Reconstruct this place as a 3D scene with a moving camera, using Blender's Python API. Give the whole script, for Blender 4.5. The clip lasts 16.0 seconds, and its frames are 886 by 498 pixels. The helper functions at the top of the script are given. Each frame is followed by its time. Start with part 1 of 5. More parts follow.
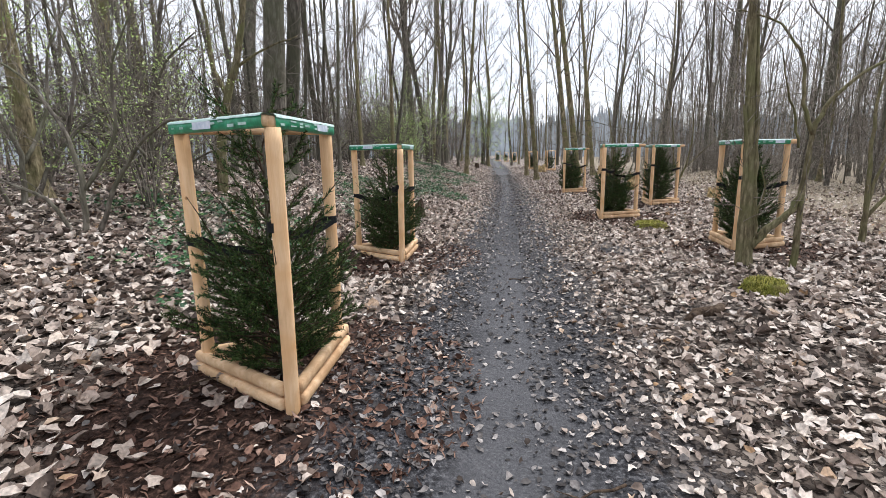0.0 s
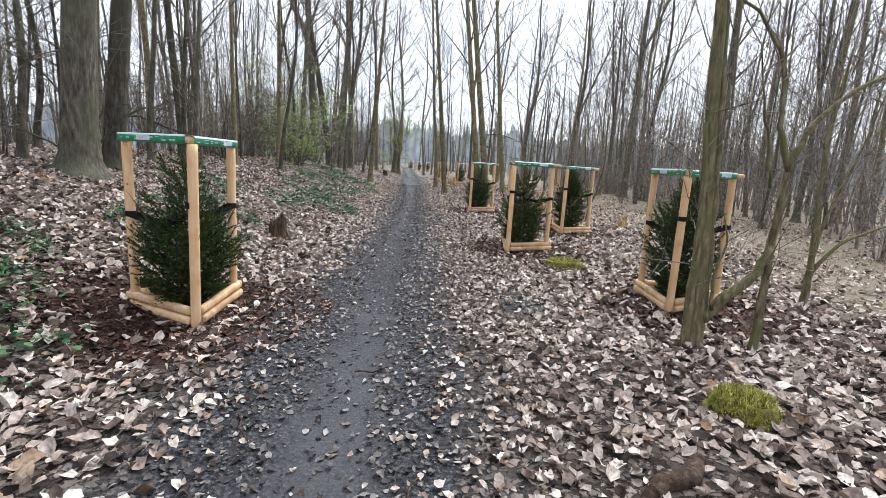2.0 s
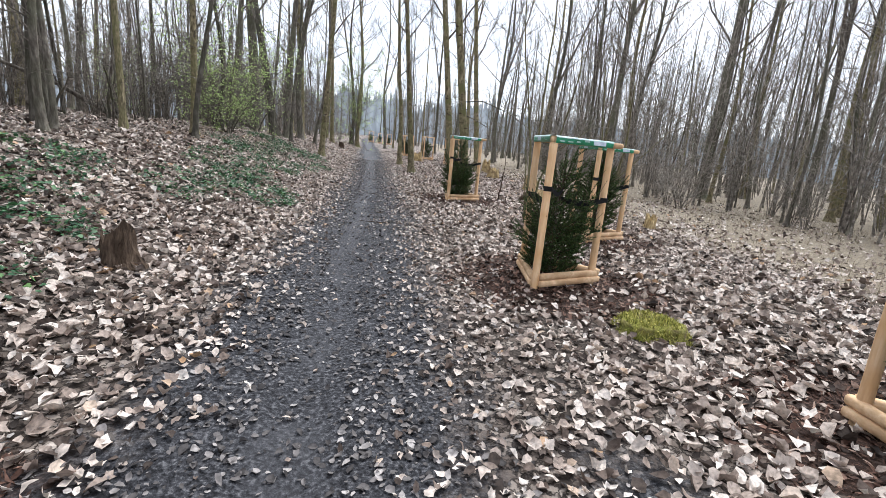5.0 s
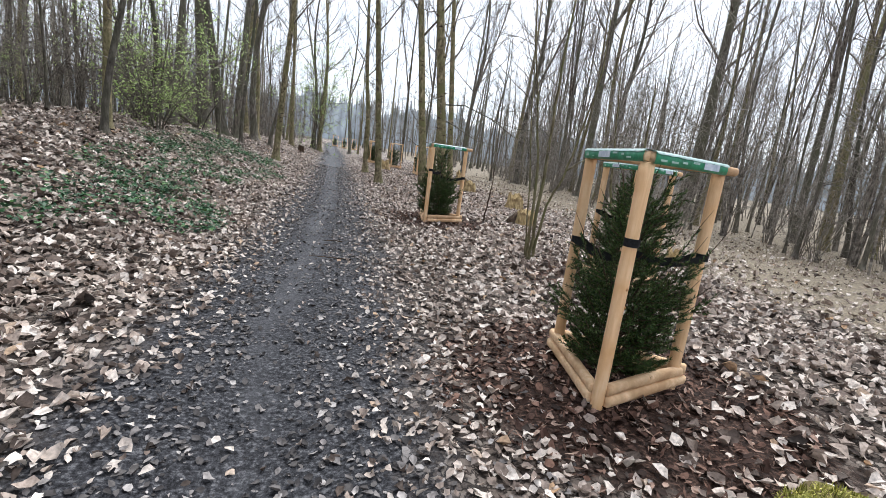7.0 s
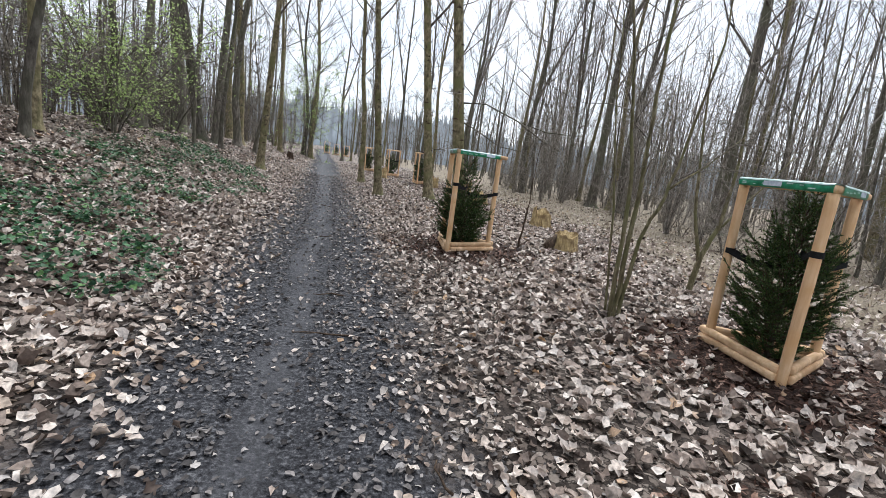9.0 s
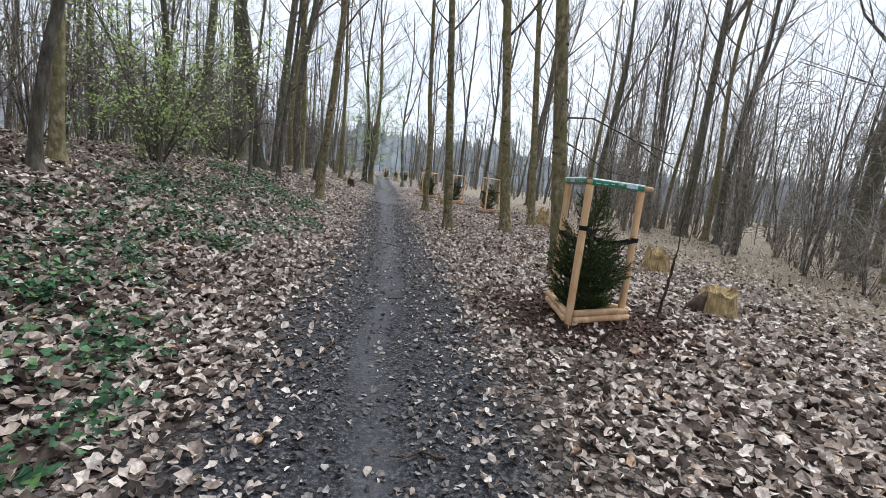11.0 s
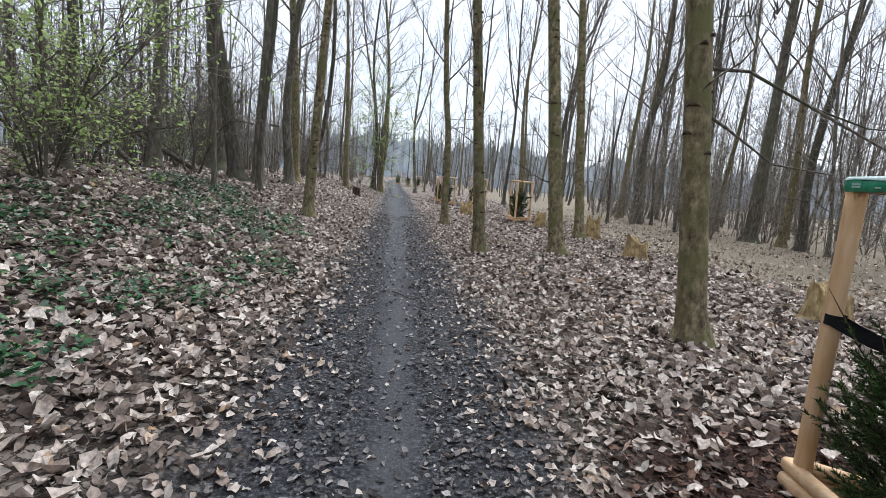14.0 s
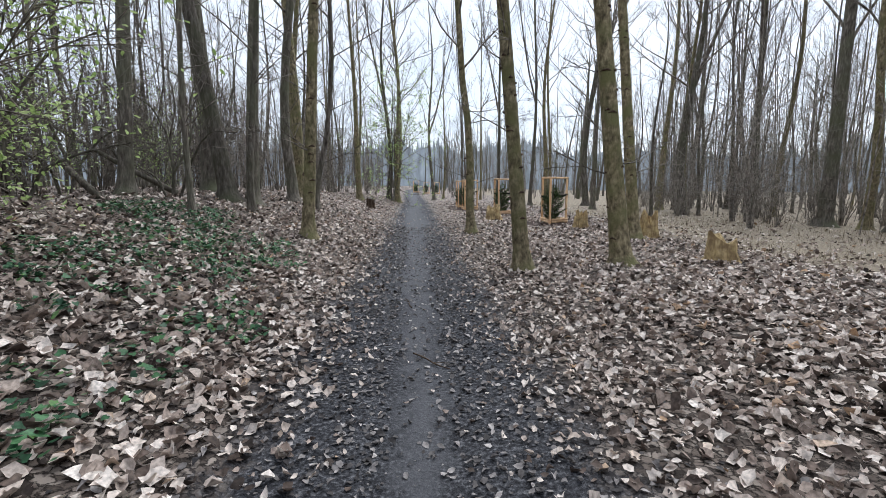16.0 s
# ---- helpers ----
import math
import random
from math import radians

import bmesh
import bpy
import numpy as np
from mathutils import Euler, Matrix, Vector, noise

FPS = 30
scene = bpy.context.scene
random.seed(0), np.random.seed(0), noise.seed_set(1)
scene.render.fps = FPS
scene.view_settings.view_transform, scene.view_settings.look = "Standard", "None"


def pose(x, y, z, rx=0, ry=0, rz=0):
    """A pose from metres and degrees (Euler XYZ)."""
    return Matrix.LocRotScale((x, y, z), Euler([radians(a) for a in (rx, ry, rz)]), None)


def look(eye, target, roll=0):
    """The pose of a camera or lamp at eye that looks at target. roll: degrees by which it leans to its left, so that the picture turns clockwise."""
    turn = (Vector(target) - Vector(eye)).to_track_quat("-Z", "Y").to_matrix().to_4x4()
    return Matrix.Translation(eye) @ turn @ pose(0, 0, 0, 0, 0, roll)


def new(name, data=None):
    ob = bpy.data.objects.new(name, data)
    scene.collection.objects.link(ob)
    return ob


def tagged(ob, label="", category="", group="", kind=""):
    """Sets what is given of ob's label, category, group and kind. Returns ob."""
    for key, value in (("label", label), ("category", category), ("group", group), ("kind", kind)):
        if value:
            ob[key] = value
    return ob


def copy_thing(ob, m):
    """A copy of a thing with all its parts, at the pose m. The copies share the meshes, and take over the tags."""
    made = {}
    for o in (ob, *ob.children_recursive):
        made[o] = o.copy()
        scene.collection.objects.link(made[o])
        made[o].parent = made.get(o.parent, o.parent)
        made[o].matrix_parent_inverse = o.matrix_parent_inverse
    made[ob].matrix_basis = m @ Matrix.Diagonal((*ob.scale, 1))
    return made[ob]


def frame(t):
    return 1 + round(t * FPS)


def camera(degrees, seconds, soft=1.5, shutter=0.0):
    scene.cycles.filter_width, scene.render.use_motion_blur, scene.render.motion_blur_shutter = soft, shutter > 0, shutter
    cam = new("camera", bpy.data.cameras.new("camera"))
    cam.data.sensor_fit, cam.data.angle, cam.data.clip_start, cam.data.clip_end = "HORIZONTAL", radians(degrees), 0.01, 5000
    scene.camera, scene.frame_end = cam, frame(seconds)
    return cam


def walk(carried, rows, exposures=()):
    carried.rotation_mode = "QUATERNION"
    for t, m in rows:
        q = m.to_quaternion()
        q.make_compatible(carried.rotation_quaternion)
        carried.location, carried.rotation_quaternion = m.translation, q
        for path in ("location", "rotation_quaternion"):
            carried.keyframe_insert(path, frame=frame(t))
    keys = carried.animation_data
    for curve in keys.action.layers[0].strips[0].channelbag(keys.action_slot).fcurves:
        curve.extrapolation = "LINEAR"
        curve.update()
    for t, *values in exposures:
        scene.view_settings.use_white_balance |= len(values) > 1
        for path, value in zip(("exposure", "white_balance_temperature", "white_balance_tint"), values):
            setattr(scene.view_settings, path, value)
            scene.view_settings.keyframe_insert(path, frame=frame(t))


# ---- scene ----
cam = camera(87.1, 16.0, soft=0.75)
METRES, EYE, TILT, LEAN, TURN = 18.8, 1.5, 0.0, 0.0, 9.0
ROWS = [
    (0.0, 0.0, 0.0, 0.0, -0.2, -11.46, 1.01),
    (0.5, 0.0132, 0.0296, 0.0008, -3.57, -12.98, -1.21),
    (1.0, 0.0243, 0.0559, 0.0027, -5.19, -12.36, -2.73),
    (1.5, 0.0317, 0.0866, 0.0017, -6.79, -11.08, -3.57),
    (2.0, 0.0413, 0.1174, 0.0024, -10.25, -10.39, -3.33),
    (2.5, 0.0447, 0.1483, 0.0017, -12.24, -9.74, -4.57),
    (3.0, 0.0507, 0.1811, -0.0, -14.59, -10.29, -5.64),
    (3.5, 0.0537, 0.2106, 0.0009, -16.08, -12.29, -5.45),
    (4.0, 0.0534, 0.2453, 0.0001, -15.3, -13.93, -6.57),
    (4.5, 0.0572, 0.279, 0.0004, -14.74, -13.6, -5.39),
    (7.0, 0.0804, 0.4292, -0.0003, -19.12, -11.72, -7.5),
    (7.5, 0.0806, 0.4608, -0.0009, -22.56, -11.14, -8.09),
    (8.0, 0.0852, 0.4918, -0.0017, -24.76, -10.98, -7.15),
    (8.5, 0.0876, 0.5245, -0.0036, -22.26, -11.26, -7.05),
    (9.0, 0.0915, 0.5564, -0.0025, -20.16, -10.81, -7.49),
    (9.5, 0.0937, 0.5854, -0.0009, -16.78, -9.75, -6.37),
    (10.0, 0.0942, 0.6163, -0.0011, -13.5, -8.59, -6.93),
    (12.5, 0.1042, 0.7721, -0.0013, -13.39, -9.23, -6.73),
    (13.0, 0.1113, 0.8021, -0.0009, -14.89, -8.2, -5.94),
    (13.5, 0.1155, 0.8346, -0.0015, -14.16, -8.12, -6.27),
    (14.0, 0.1237, 0.8715, -0.0007, -11.86, -8.55, -4.71),
    (14.5, 0.1274, 0.8996, -0.0009, -9.74, -9.51, -2.69),
    (15.0, 0.1318, 0.9281, -0.0019, -9.85, -9.32, -0.82),
    (15.5, 0.1352, 0.9536, -0.0024, -10.69, -8.03, 0.4),
    (16.0, 0.1395, 0.9846, -0.0047, -9.7, -7.93, -0.16),
]
walk(cam, [(t, pose(0, 0, EYE, TILT, LEAN, TURN) @ pose(METRES * x, METRES * y, METRES * z, 90 + pitch, roll, yaw)) for t, x, y, z, yaw, pitch, roll in ROWS],
     exposures=[(0.0, 1.1, 6400, 9), (1.0, 1.38, 6250, 9), (2.5, 1.08, 6200, 8), (4.0, 1.26, 6150, 8), (5.0, 1.26, 6150, 8), (8.0, 1.1, 6200, 7),
                (10.0, 0.95, 6150, 7), (13.5, 0.85, 6100, 7), (14.5, 0.98, 6050, 7), (16.0, 0.86, 6000, 7)])

# ---- light: a bright overcast sky ----
world = bpy.data.worlds.new("overcast_sky")
scene.world = world
world.use_nodes = True
wn, wl = world.node_tree.nodes, world.node_tree.links
wn.clear()
sky = wn.new("ShaderNodeTexSky")
sky.sky_type, sky.sun_disc, sky.sun_elevation, sky.sun_rotation = "NISHITA", False, radians(48), radians(35)
sky_dim = wn.new("ShaderNodeMix")
sky_dim.data_type, sky_dim.blend_type = "RGBA", "MULTIPLY"
sky_dim.inputs[0].default_value, sky_dim.inputs[7].default_value = 1.0, (0.1, 0.1, 0.1, 1)
cloud_at = wn.new("ShaderNodeTexCoord")
cloud = wn.new("ShaderNodeTexNoise")
cloud.inputs["Scale"].default_value, cloud.inputs["Detail"].default_value = 2.2, 4.0
cloud_ramp = wn.new("ShaderNodeValToRGB")
cloud_ramp.color_ramp.elements[0].position, cloud_ramp.color_ramp.elements[0].color = 0.3, (0.86, 0.90, 1.0, 1)
cloud_ramp.color_ramp.elements[1].position, cloud_ramp.color_ramp.elements[1].color = 0.7, (1.08, 1.08, 1.12, 1)
veil = wn.new("ShaderNodeMix")
veil.data_type = "RGBA"
veil.inputs[0].default_value = 0.82
back = wn.new("ShaderNodeBackground")
back.inputs["Strength"].default_value = 0.68
world_out = wn.new("ShaderNodeOutputWorld")
wl.new(cloud_at.outputs["Generated"], cloud.inputs["Vector"])
wl.new(cloud.outputs["Fac"], cloud_ramp.inputs["Fac"])
wl.new(sky.outputs["Color"], sky_dim.inputs[6])
wl.new(sky_dim.outputs[2], veil.inputs[6])
wl.new(cloud_ramp.outputs["Color"], veil.inputs[7])
wl.new(veil.outputs[2], back.inputs["Color"])
wl.new(back.outputs["Background"], world_out.inputs["Surface"])

sun = new("sun", bpy.data.lights.new("sun", "SUN"))
sun.data.energy, sun.data.angle, sun.data.color = 1.8, radians(35), (1.0, 0.97, 0.93)
sun.matrix_world = look((0, 0, 30), (-12, -17, 0))


# ---- materials ----
def material(name, stops, scale=8.0, detail=5.0, stretch=(1, 1, 1), rough=0.8, bump=0.3, bump_scale=40.0,
             spec=0.15, tint=None, tint_scale=1.5, per="", per_amount=0.25, translucent=0.0):
    """stops: colours along a noise; tint: a second, larger noise's colour; per: 'island' or 'object' brightness change."""
    m = bpy.data.materials.new(name)
    m.use_nodes = True
    n, l = m.node_tree.nodes, m.node_tree.links
    bsdf = n["Principled BSDF"]
    bsdf.inputs["Roughness"].default_value = rough
    bsdf.inputs["Specular IOR Level"].default_value = spec
    co = n.new("ShaderNodeTexCoord")
    mp = n.new("ShaderNodeMapping")
    mp.inputs["Scale"].default_value = stretch
    l.new(co.outputs["Object"], mp.inputs["Vector"])
    nz = n.new("ShaderNodeTexNoise")
    nz.inputs["Scale"].default_value, nz.inputs["Detail"].default_value, nz.inputs["Roughness"].default_value = scale, detail, 0.65
    l.new(mp.outputs["Vector"], nz.inputs["Vector"])
    rp = n.new("ShaderNodeValToRGB")
    e = rp.color_ramp.elements
    while len(e) < len(stops):
        e.new(0.5)
    for i, c in enumerate(stops):
        e[i].position, e[i].color = 0.3 + 0.4 * i / max(1, len(stops) - 1), (*c, 1)
    l.new(nz.outputs["Fac"], rp.inputs["Fac"])
    colour = rp.outputs["Color"]
    if tint:
        nt = n.new("ShaderNodeTexNoise")
        nt.inputs["Scale"].default_value, nt.inputs["Detail"].default_value = tint_scale, 3
        l.new(co.outputs["Object"], nt.inputs["Vector"])
        st = n.new("ShaderNodeMapRange")
        st.inputs["From Min"].default_value, st.inputs["From Max"].default_value = 0.42, 0.68
        l.new(nt.outputs["Fac"], st.inputs["Value"])
        mx = n.new("ShaderNodeMix")
        mx.data_type = "RGBA"
        mx.inputs[7].default_value = (*tint, 1)
        l.new(st.outputs["Result"], mx.inputs[0])
        l.new(colour, mx.inputs[6])
        colour = mx.outputs[2]
    if per:
        src = n.new("ShaderNodeNewGeometry").outputs["Random Per Island"] if per == "island" else n.new("ShaderNodeObjectInfo").outputs["Random"]
        vr = n.new("ShaderNodeMapRange")
        vr.inputs["To Min"].default_value, vr.inputs["To Max"].default_value = 1 - per_amount, 1 + per_amount
        l.new(src, vr.inputs["Value"])
        hs = n.new("ShaderNodeHueSaturation")
        l.new(vr.outputs["Result"], hs.inputs["Value"])
        l.new(colour, hs.inputs["Color"])
        colour = hs.outputs["Color"]
    l.new(colour, bsdf.inputs["Base Color"])
    if bump:
        nb = n.new("ShaderNodeTexNoise")
        nb.inputs["Scale"].default_value, nb.inputs["Detail"].default_value = bump_scale, 4
        l.new(mp.outputs["Vector"], nb.inputs["Vector"])
        bp = n.new("ShaderNodeBump")
        bp.inputs["Strength"].default_value, bp.inputs["Distance"].default_value = bump, 0.02
        l.new(nb.outputs["Fac"], bp.inputs["Height"])
        l.new(bp.outputs["Normal"], bsdf.inputs["Normal"])
    if translucent:
        tr = n.new("ShaderNodeBsdfTranslucent")
        l.new(colour, tr.inputs["Color"])
        ms = n.new("ShaderNodeMixShader")
        ms.inputs[0].default_value = translucent
        l.new(bsdf.outputs["BSDF"], ms.inputs[1])
        l.new(tr.outputs["BSDF"], ms.inputs[2])
        l.new(ms.outputs["Shader"], n["Material Output"].inputs["Surface"])
    return m


def island_leaves(name, stops, rough=0.65, spec=0.15, translucent=0.12):
    """Leaves whose colour is drawn leaf by leaf from a ramp, with veins and blotches on each."""
    m = bpy.data.materials.new(name)
    m.use_nodes = True
    n, l = m.node_tree.nodes, m.node_tree.links
    bsdf = n["Principled BSDF"]
    bsdf.inputs["Roughness"].default_value, bsdf.inputs["Specular IOR Level"].default_value = rough, spec
    geo = n.new("ShaderNodeNewGeometry")
    rp = n.new("ShaderNodeValToRGB")
    e = rp.color_ramp.elements
    while len(e) < len(stops):
        e.new(0.5)
    for i, (p, c) in enumerate(stops):
        e[i].position, e[i].color = p, (*c, 1)
    l.new(geo.outputs["Random Per Island"], rp.inputs["Fac"])
    co = n.new("ShaderNodeTexCoord")
    nz = n.new("ShaderNodeTexNoise")
    nz.inputs["Scale"].default_value, nz.inputs["Detail"].default_value = 45.0, 4
    l.new(co.outputs["Object"], nz.inputs["Vector"])
    vr = n.new("ShaderNodeMapRange")
    vr.inputs["From Min"].default_value, vr.inputs["From Max"].default_value = 0.3, 0.7
    vr.inputs["To Min"].default_value, vr.inputs["To Max"].default_value = 0.6, 1.3
    l.new(nz.outputs["Fac"], vr.inputs["Value"])
    hs = n.new("ShaderNodeHueSaturation")
    l.new(rp.outputs["Color"], hs.inputs["Color"])
    l.new(vr.outputs["Result"], hs.inputs["Value"])
    l.new(hs.outputs["Color"], bsdf.inputs["Base Color"])
    bp = n.new("ShaderNodeBump")
    bp.inputs["Strength"].default_value, bp.inputs["Distance"].default_value = 0.35, 0.01
    l.new(nz.outputs["Fac"], bp.inputs["Height"])
    l.new(bp.outputs["Normal"], bsdf.inputs["Normal"])
    tr = n.new("ShaderNodeBsdfTranslucent")
    l.new(hs.outputs["Color"], tr.inputs["Color"])
    ms = n.new("ShaderNodeMixShader")
    ms.inputs[0].default_value = translucent
    l.new(bsdf.outputs["BSDF"], ms.inputs[1])
    l.new(tr.outputs["BSDF"], ms.inputs[2])
    l.new(ms.outputs["Shader"], n["Material Output"].inputs["Surface"])
    return m


def ground_material():
    """Leaf mould; trodden dark soil, bark mulch and straw are mixed in where the ground's layers say so."""
    m = bpy.data.materials.new("forest_floor")
    m.use_nodes = True
    n, l = m.node_tree.nodes, m.node_tree.links
    bsdf = n["Principled BSDF"]
    co = n.new("ShaderNodeTexCoord")

    def noise_ramp(scale, stops, detail=6):
        nz = n.new("ShaderNodeTexNoise")
        nz.inputs["Scale"].default_value, nz.inputs["Detail"].default_value, nz.inputs["Roughness"].default_value = scale, detail, 0.7
        l.new(co.outputs["Object"], nz.inputs["Vector"])
        rp = n.new("ShaderNodeValToRGB")
        e = rp.color_ramp.elements
        while len(e) < len(stops):
            e.new(0.5)
        for i, (p, c) in enumerate(stops):
            e[i].position, e[i].color = p, (*c, 1)
        l.new(nz.outputs["Fac"], rp.inputs["Fac"])
        return rp.outputs["Color"], nz.outputs["Fac"]

    def mix(fac, a, b):
        mx = n.new("ShaderNodeMix")
        mx.data_type = "RGBA"
        l.new(fac, mx.inputs[0])
        l.new(a, mx.inputs[6])
        l.new(b, mx.inputs[7])
        return mx.outputs[2]

    def layer(name, edge):
        at = n.new("ShaderNodeAttribute")
        at.attribute_name = name
        ad = n.new("ShaderNodeMath")
        ad.operation = "MULTIPLY_ADD"
        l.new(edge, ad.inputs[0])
        ad.inputs[1].default_value = 0.7
        l.new(at.outputs["Fac"], ad.inputs[2])
        mr = n.new("ShaderNodeMapRange")
        mr.inputs["From Min"].default_value, mr.inputs["From Max"].default_value = 0.65, 1.0
        l.new(ad.outputs["Value"], mr.inputs["Value"])
        return mr.outputs["Result"]

    mould, _ = noise_ramp(26, [(0.3, (0.008, 0.006, 0.005)), (0.52, (0.026, 0.02, 0.017)), (0.75, (0.1, 0.078, 0.066))])
    warp = n.new("ShaderNodeTexNoise")
    warp.inputs["Scale"].default_value, warp.inputs["Detail"].default_value = 22.0, 4
    l.new(co.outputs["Object"], warp.inputs["Vector"])
    bent = n.new("ShaderNodeVectorMath")
    bent.operation = "MULTIPLY_ADD"
    bent.inputs[1].default_value = (0.09, 0.09, 0.09)
    l.new(warp.outputs["Color"], bent.inputs[0])
    l.new(co.outputs["Object"], bent.inputs[2])
    cells, rims = n.new("ShaderNodeTexVoronoi"), n.new("ShaderNodeTexVoronoi")
    rims.feature = "DISTANCE_TO_EDGE"
    for vor in (cells, rims):
        vor.inputs["Scale"].default_value = 17.0
        l.new(bent.outputs["Vector"], vor.inputs["Vector"])
    crack = n.new("ShaderNodeMapRange")
    crack.inputs["From Min"].default_value, crack.inputs["From Max"].default_value = 0.02, 0.14
    l.new(rims.outputs["Distance"], crack.inputs["Value"])
    tone = n.new("ShaderNodeSeparateColor")
    l.new(cells.outputs["Color"], tone.inputs["Color"])
    leafy = n.new("ShaderNodeValToRGB")
    for i, (p, c) in enumerate([(0.0, (0.03, 0.024, 0.02)), (1.0, (0.62, 0.53, 0.46))]):
        leafy.color_ramp.elements[i].position, leafy.color_ramp.elements[i].color = p, (*c, 1)
    mid = leafy.color_ramp.elements.new(0.5)
    mid.color = (0.25, 0.2, 0.17, 1)
    l.new(tone.outputs["Red"], leafy.inputs["Fac"])
    far_cover = n.new("ShaderNodeAttribute")
    far_cover.attribute_name = "cover"
    seen = n.new("ShaderNodeMath")
    seen.operation = "MULTIPLY"
    l.new(far_cover.outputs["Fac"], seen.inputs[0])
    l.new(crack.outputs["Result"], seen.inputs[1])
    litter = mix(seen.outputs["Value"], mould, leafy.outputs["Color"])
    soil, grit = noise_ramp(38, [(0.4, (0.014, 0.014, 0.016)), (0.53, (0.055, 0.055, 0.062)), (0.64, (0.17, 0.168, 0.177))], 9)
    mulch, _ = noise_ramp(34, [(0.38, (0.01, 0.006, 0.005)), (0.53, (0.048, 0.027, 0.02)), (0.66, (0.15, 0.09, 0.068))], 8)
    straw, _ = noise_ramp(20, [(0.3, (0.07, 0.058, 0.044)), (0.5, (0.23, 0.19, 0.14)), (0.72, (0.44, 0.37, 0.275))], 8)
    _, blot = noise_ramp(2.3, [(0, (0, 0, 0)), (1, (1, 1, 1))], 5)
    c = mix(layer("straw", blot), litter, straw)
    c = mix(layer("mulch", blot), c, mulch)
    c = mix(layer("trod", blot), c, soil)
    packed, _ = noise_ramp(60, [(0.3, (0.06, 0.06, 0.066)), (0.55, (0.105, 0.105, 0.114)), (0.75, (0.19, 0.19, 0.2))], 9)
    c = mix(layer("trail", blot), c, packed)
    l.new(c, bsdf.inputs["Base Color"])
    bsdf.inputs["Roughness"].default_value = 0.75
    bsdf.inputs["Specular IOR Level"].default_value = 0.12
    bp = n.new("ShaderNodeBump")
    bp.inputs["Strength"].default_value, bp.inputs["Distance"].default_value = 0.8, 0.03
    l.new(grit, bp.inputs["Height"])
    l.new(bp.outputs["Normal"], bsdf.inputs["Normal"])
    return m


M_GROUND = ground_material()
M_LITTER = island_leaves("dry_leaves", [(0.0, (0.03, 0.023, 0.02)), (0.2, (0.16, 0.12, 0.1)), (0.42, (0.38, 0.305, 0.26)),
                                        (0.7, (0.6, 0.515, 0.455)), (0.95, (0.74, 0.665, 0.605)), (1.0, (0.4, 0.25, 0.14))])
M_TRODDEN = island_leaves("trodden_leaves", [(0.0, (0.03, 0.027, 0.028)), (0.5, (0.13, 0.118, 0.115)), (0.84, (0.27, 0.245, 0.237)),
                                             (1.0, (0.48, 0.44, 0.42))])
M_CHIPS = island_leaves("bark_chips", [(0.0, (0.015, 0.009, 0.007)), (0.5, (0.085, 0.045, 0.033)), (0.8, (0.2, 0.115, 0.085)),
                                       (1.0, (0.42, 0.3, 0.24))], rough=0.7, translucent=0.0)
M_IVY = island_leaves("ivy_leaves", [(0.0, (0.014, 0.046, 0.022)), (0.5, (0.034, 0.1, 0.042)), (0.85, (0.075, 0.175, 0.07)),
                                     (1.0, (0.12, 0.22, 0.07))], rough=0.48, spec=0.3)
M_SPRING = island_leaves("spring_leaves", [(0.0, (0.22, 0.32, 0.1)), (0.5, (0.42, 0.54, 0.2)), (1.0, (0.6, 0.7, 0.34))], translucent=0.5)
M_NEEDLE = island_leaves("spruce_needles", [(0.0, (0.012, 0.028, 0.009)), (0.55, (0.042, 0.08, 0.024)), (1.0, (0.13, 0.19, 0.06))], rough=0.5)
M_STRAW = island_leaves("dry_grass", [(0.0, (0.1, 0.078, 0.054)), (0.5, (0.26, 0.21, 0.15)), (1.0, (0.45, 0.375, 0.275))])
M_BARK = material("grey_green_bark", [(0.038, 0.032, 0.02), (0.19, 0.157, 0.097), (0.42, 0.355, 0.225)], 14, 7, (1, 1, 0.6), 0.9, 0.8, 30,
                  tint=(0.155, 0.15, 0.07), tint_scale=2.4, per="object", per_amount=0.15)
M_DARKBARK = material("dark_bark", [(0.04, 0.034, 0.028), (0.12, 0.105, 0.088), (0.25, 0.225, 0.19)], 16, 7, (1, 1, 0.25), 0.92, 0.8, 34,
                      tint=(0.1, 0.105, 0.065), tint_scale=0.9, per="object", per_amount=0.3)
M_TWIG = material("twigs", [(0.05, 0.043, 0.036), (0.15, 0.13, 0.11), (0.31, 0.275, 0.235)], 6, 3, bump=0, rough=0.9, per="object", per_amount=0.3)
M_PALE = material("pale_saplings", [(0.07, 0.062, 0.052), (0.22, 0.195, 0.167), (0.43, 0.39, 0.34)], 6, 3, bump=0, rough=0.9, per="object", per_amount=0.2)
M_SHRUB = material("shrub_bark", [(0.035, 0.03, 0.018), (0.14, 0.118, 0.07), (0.3, 0.26, 0.165)], 26, 7, (1, 1, 0.22), 0.88, 0.9, 40,
                   tint=(0.13, 0.13, 0.06), tint_scale=3)
M_POST = material("peeled_pine", [(0.66, 0.41, 0.225), (0.79, 0.53, 0.31), (0.85, 0.61, 0.39)], 5, 6, (6, 6, 0.5), 0.65, 0.25, 30,
                  tint=(0.7, 0.42, 0.21), tint_scale=4, per="object", per_amount=0.12)
M_RAIL = material("peeled_pine_rail", [(0.64, 0.41, 0.23), (0.78, 0.54, 0.33), (0.85, 0.64, 0.43)], 5, 6, (0.6, 6, 6), 0.65, 0.25, 30,
                  tint=(0.5, 0.31, 0.17), tint_scale=5, per="object", per_amount=0.12)
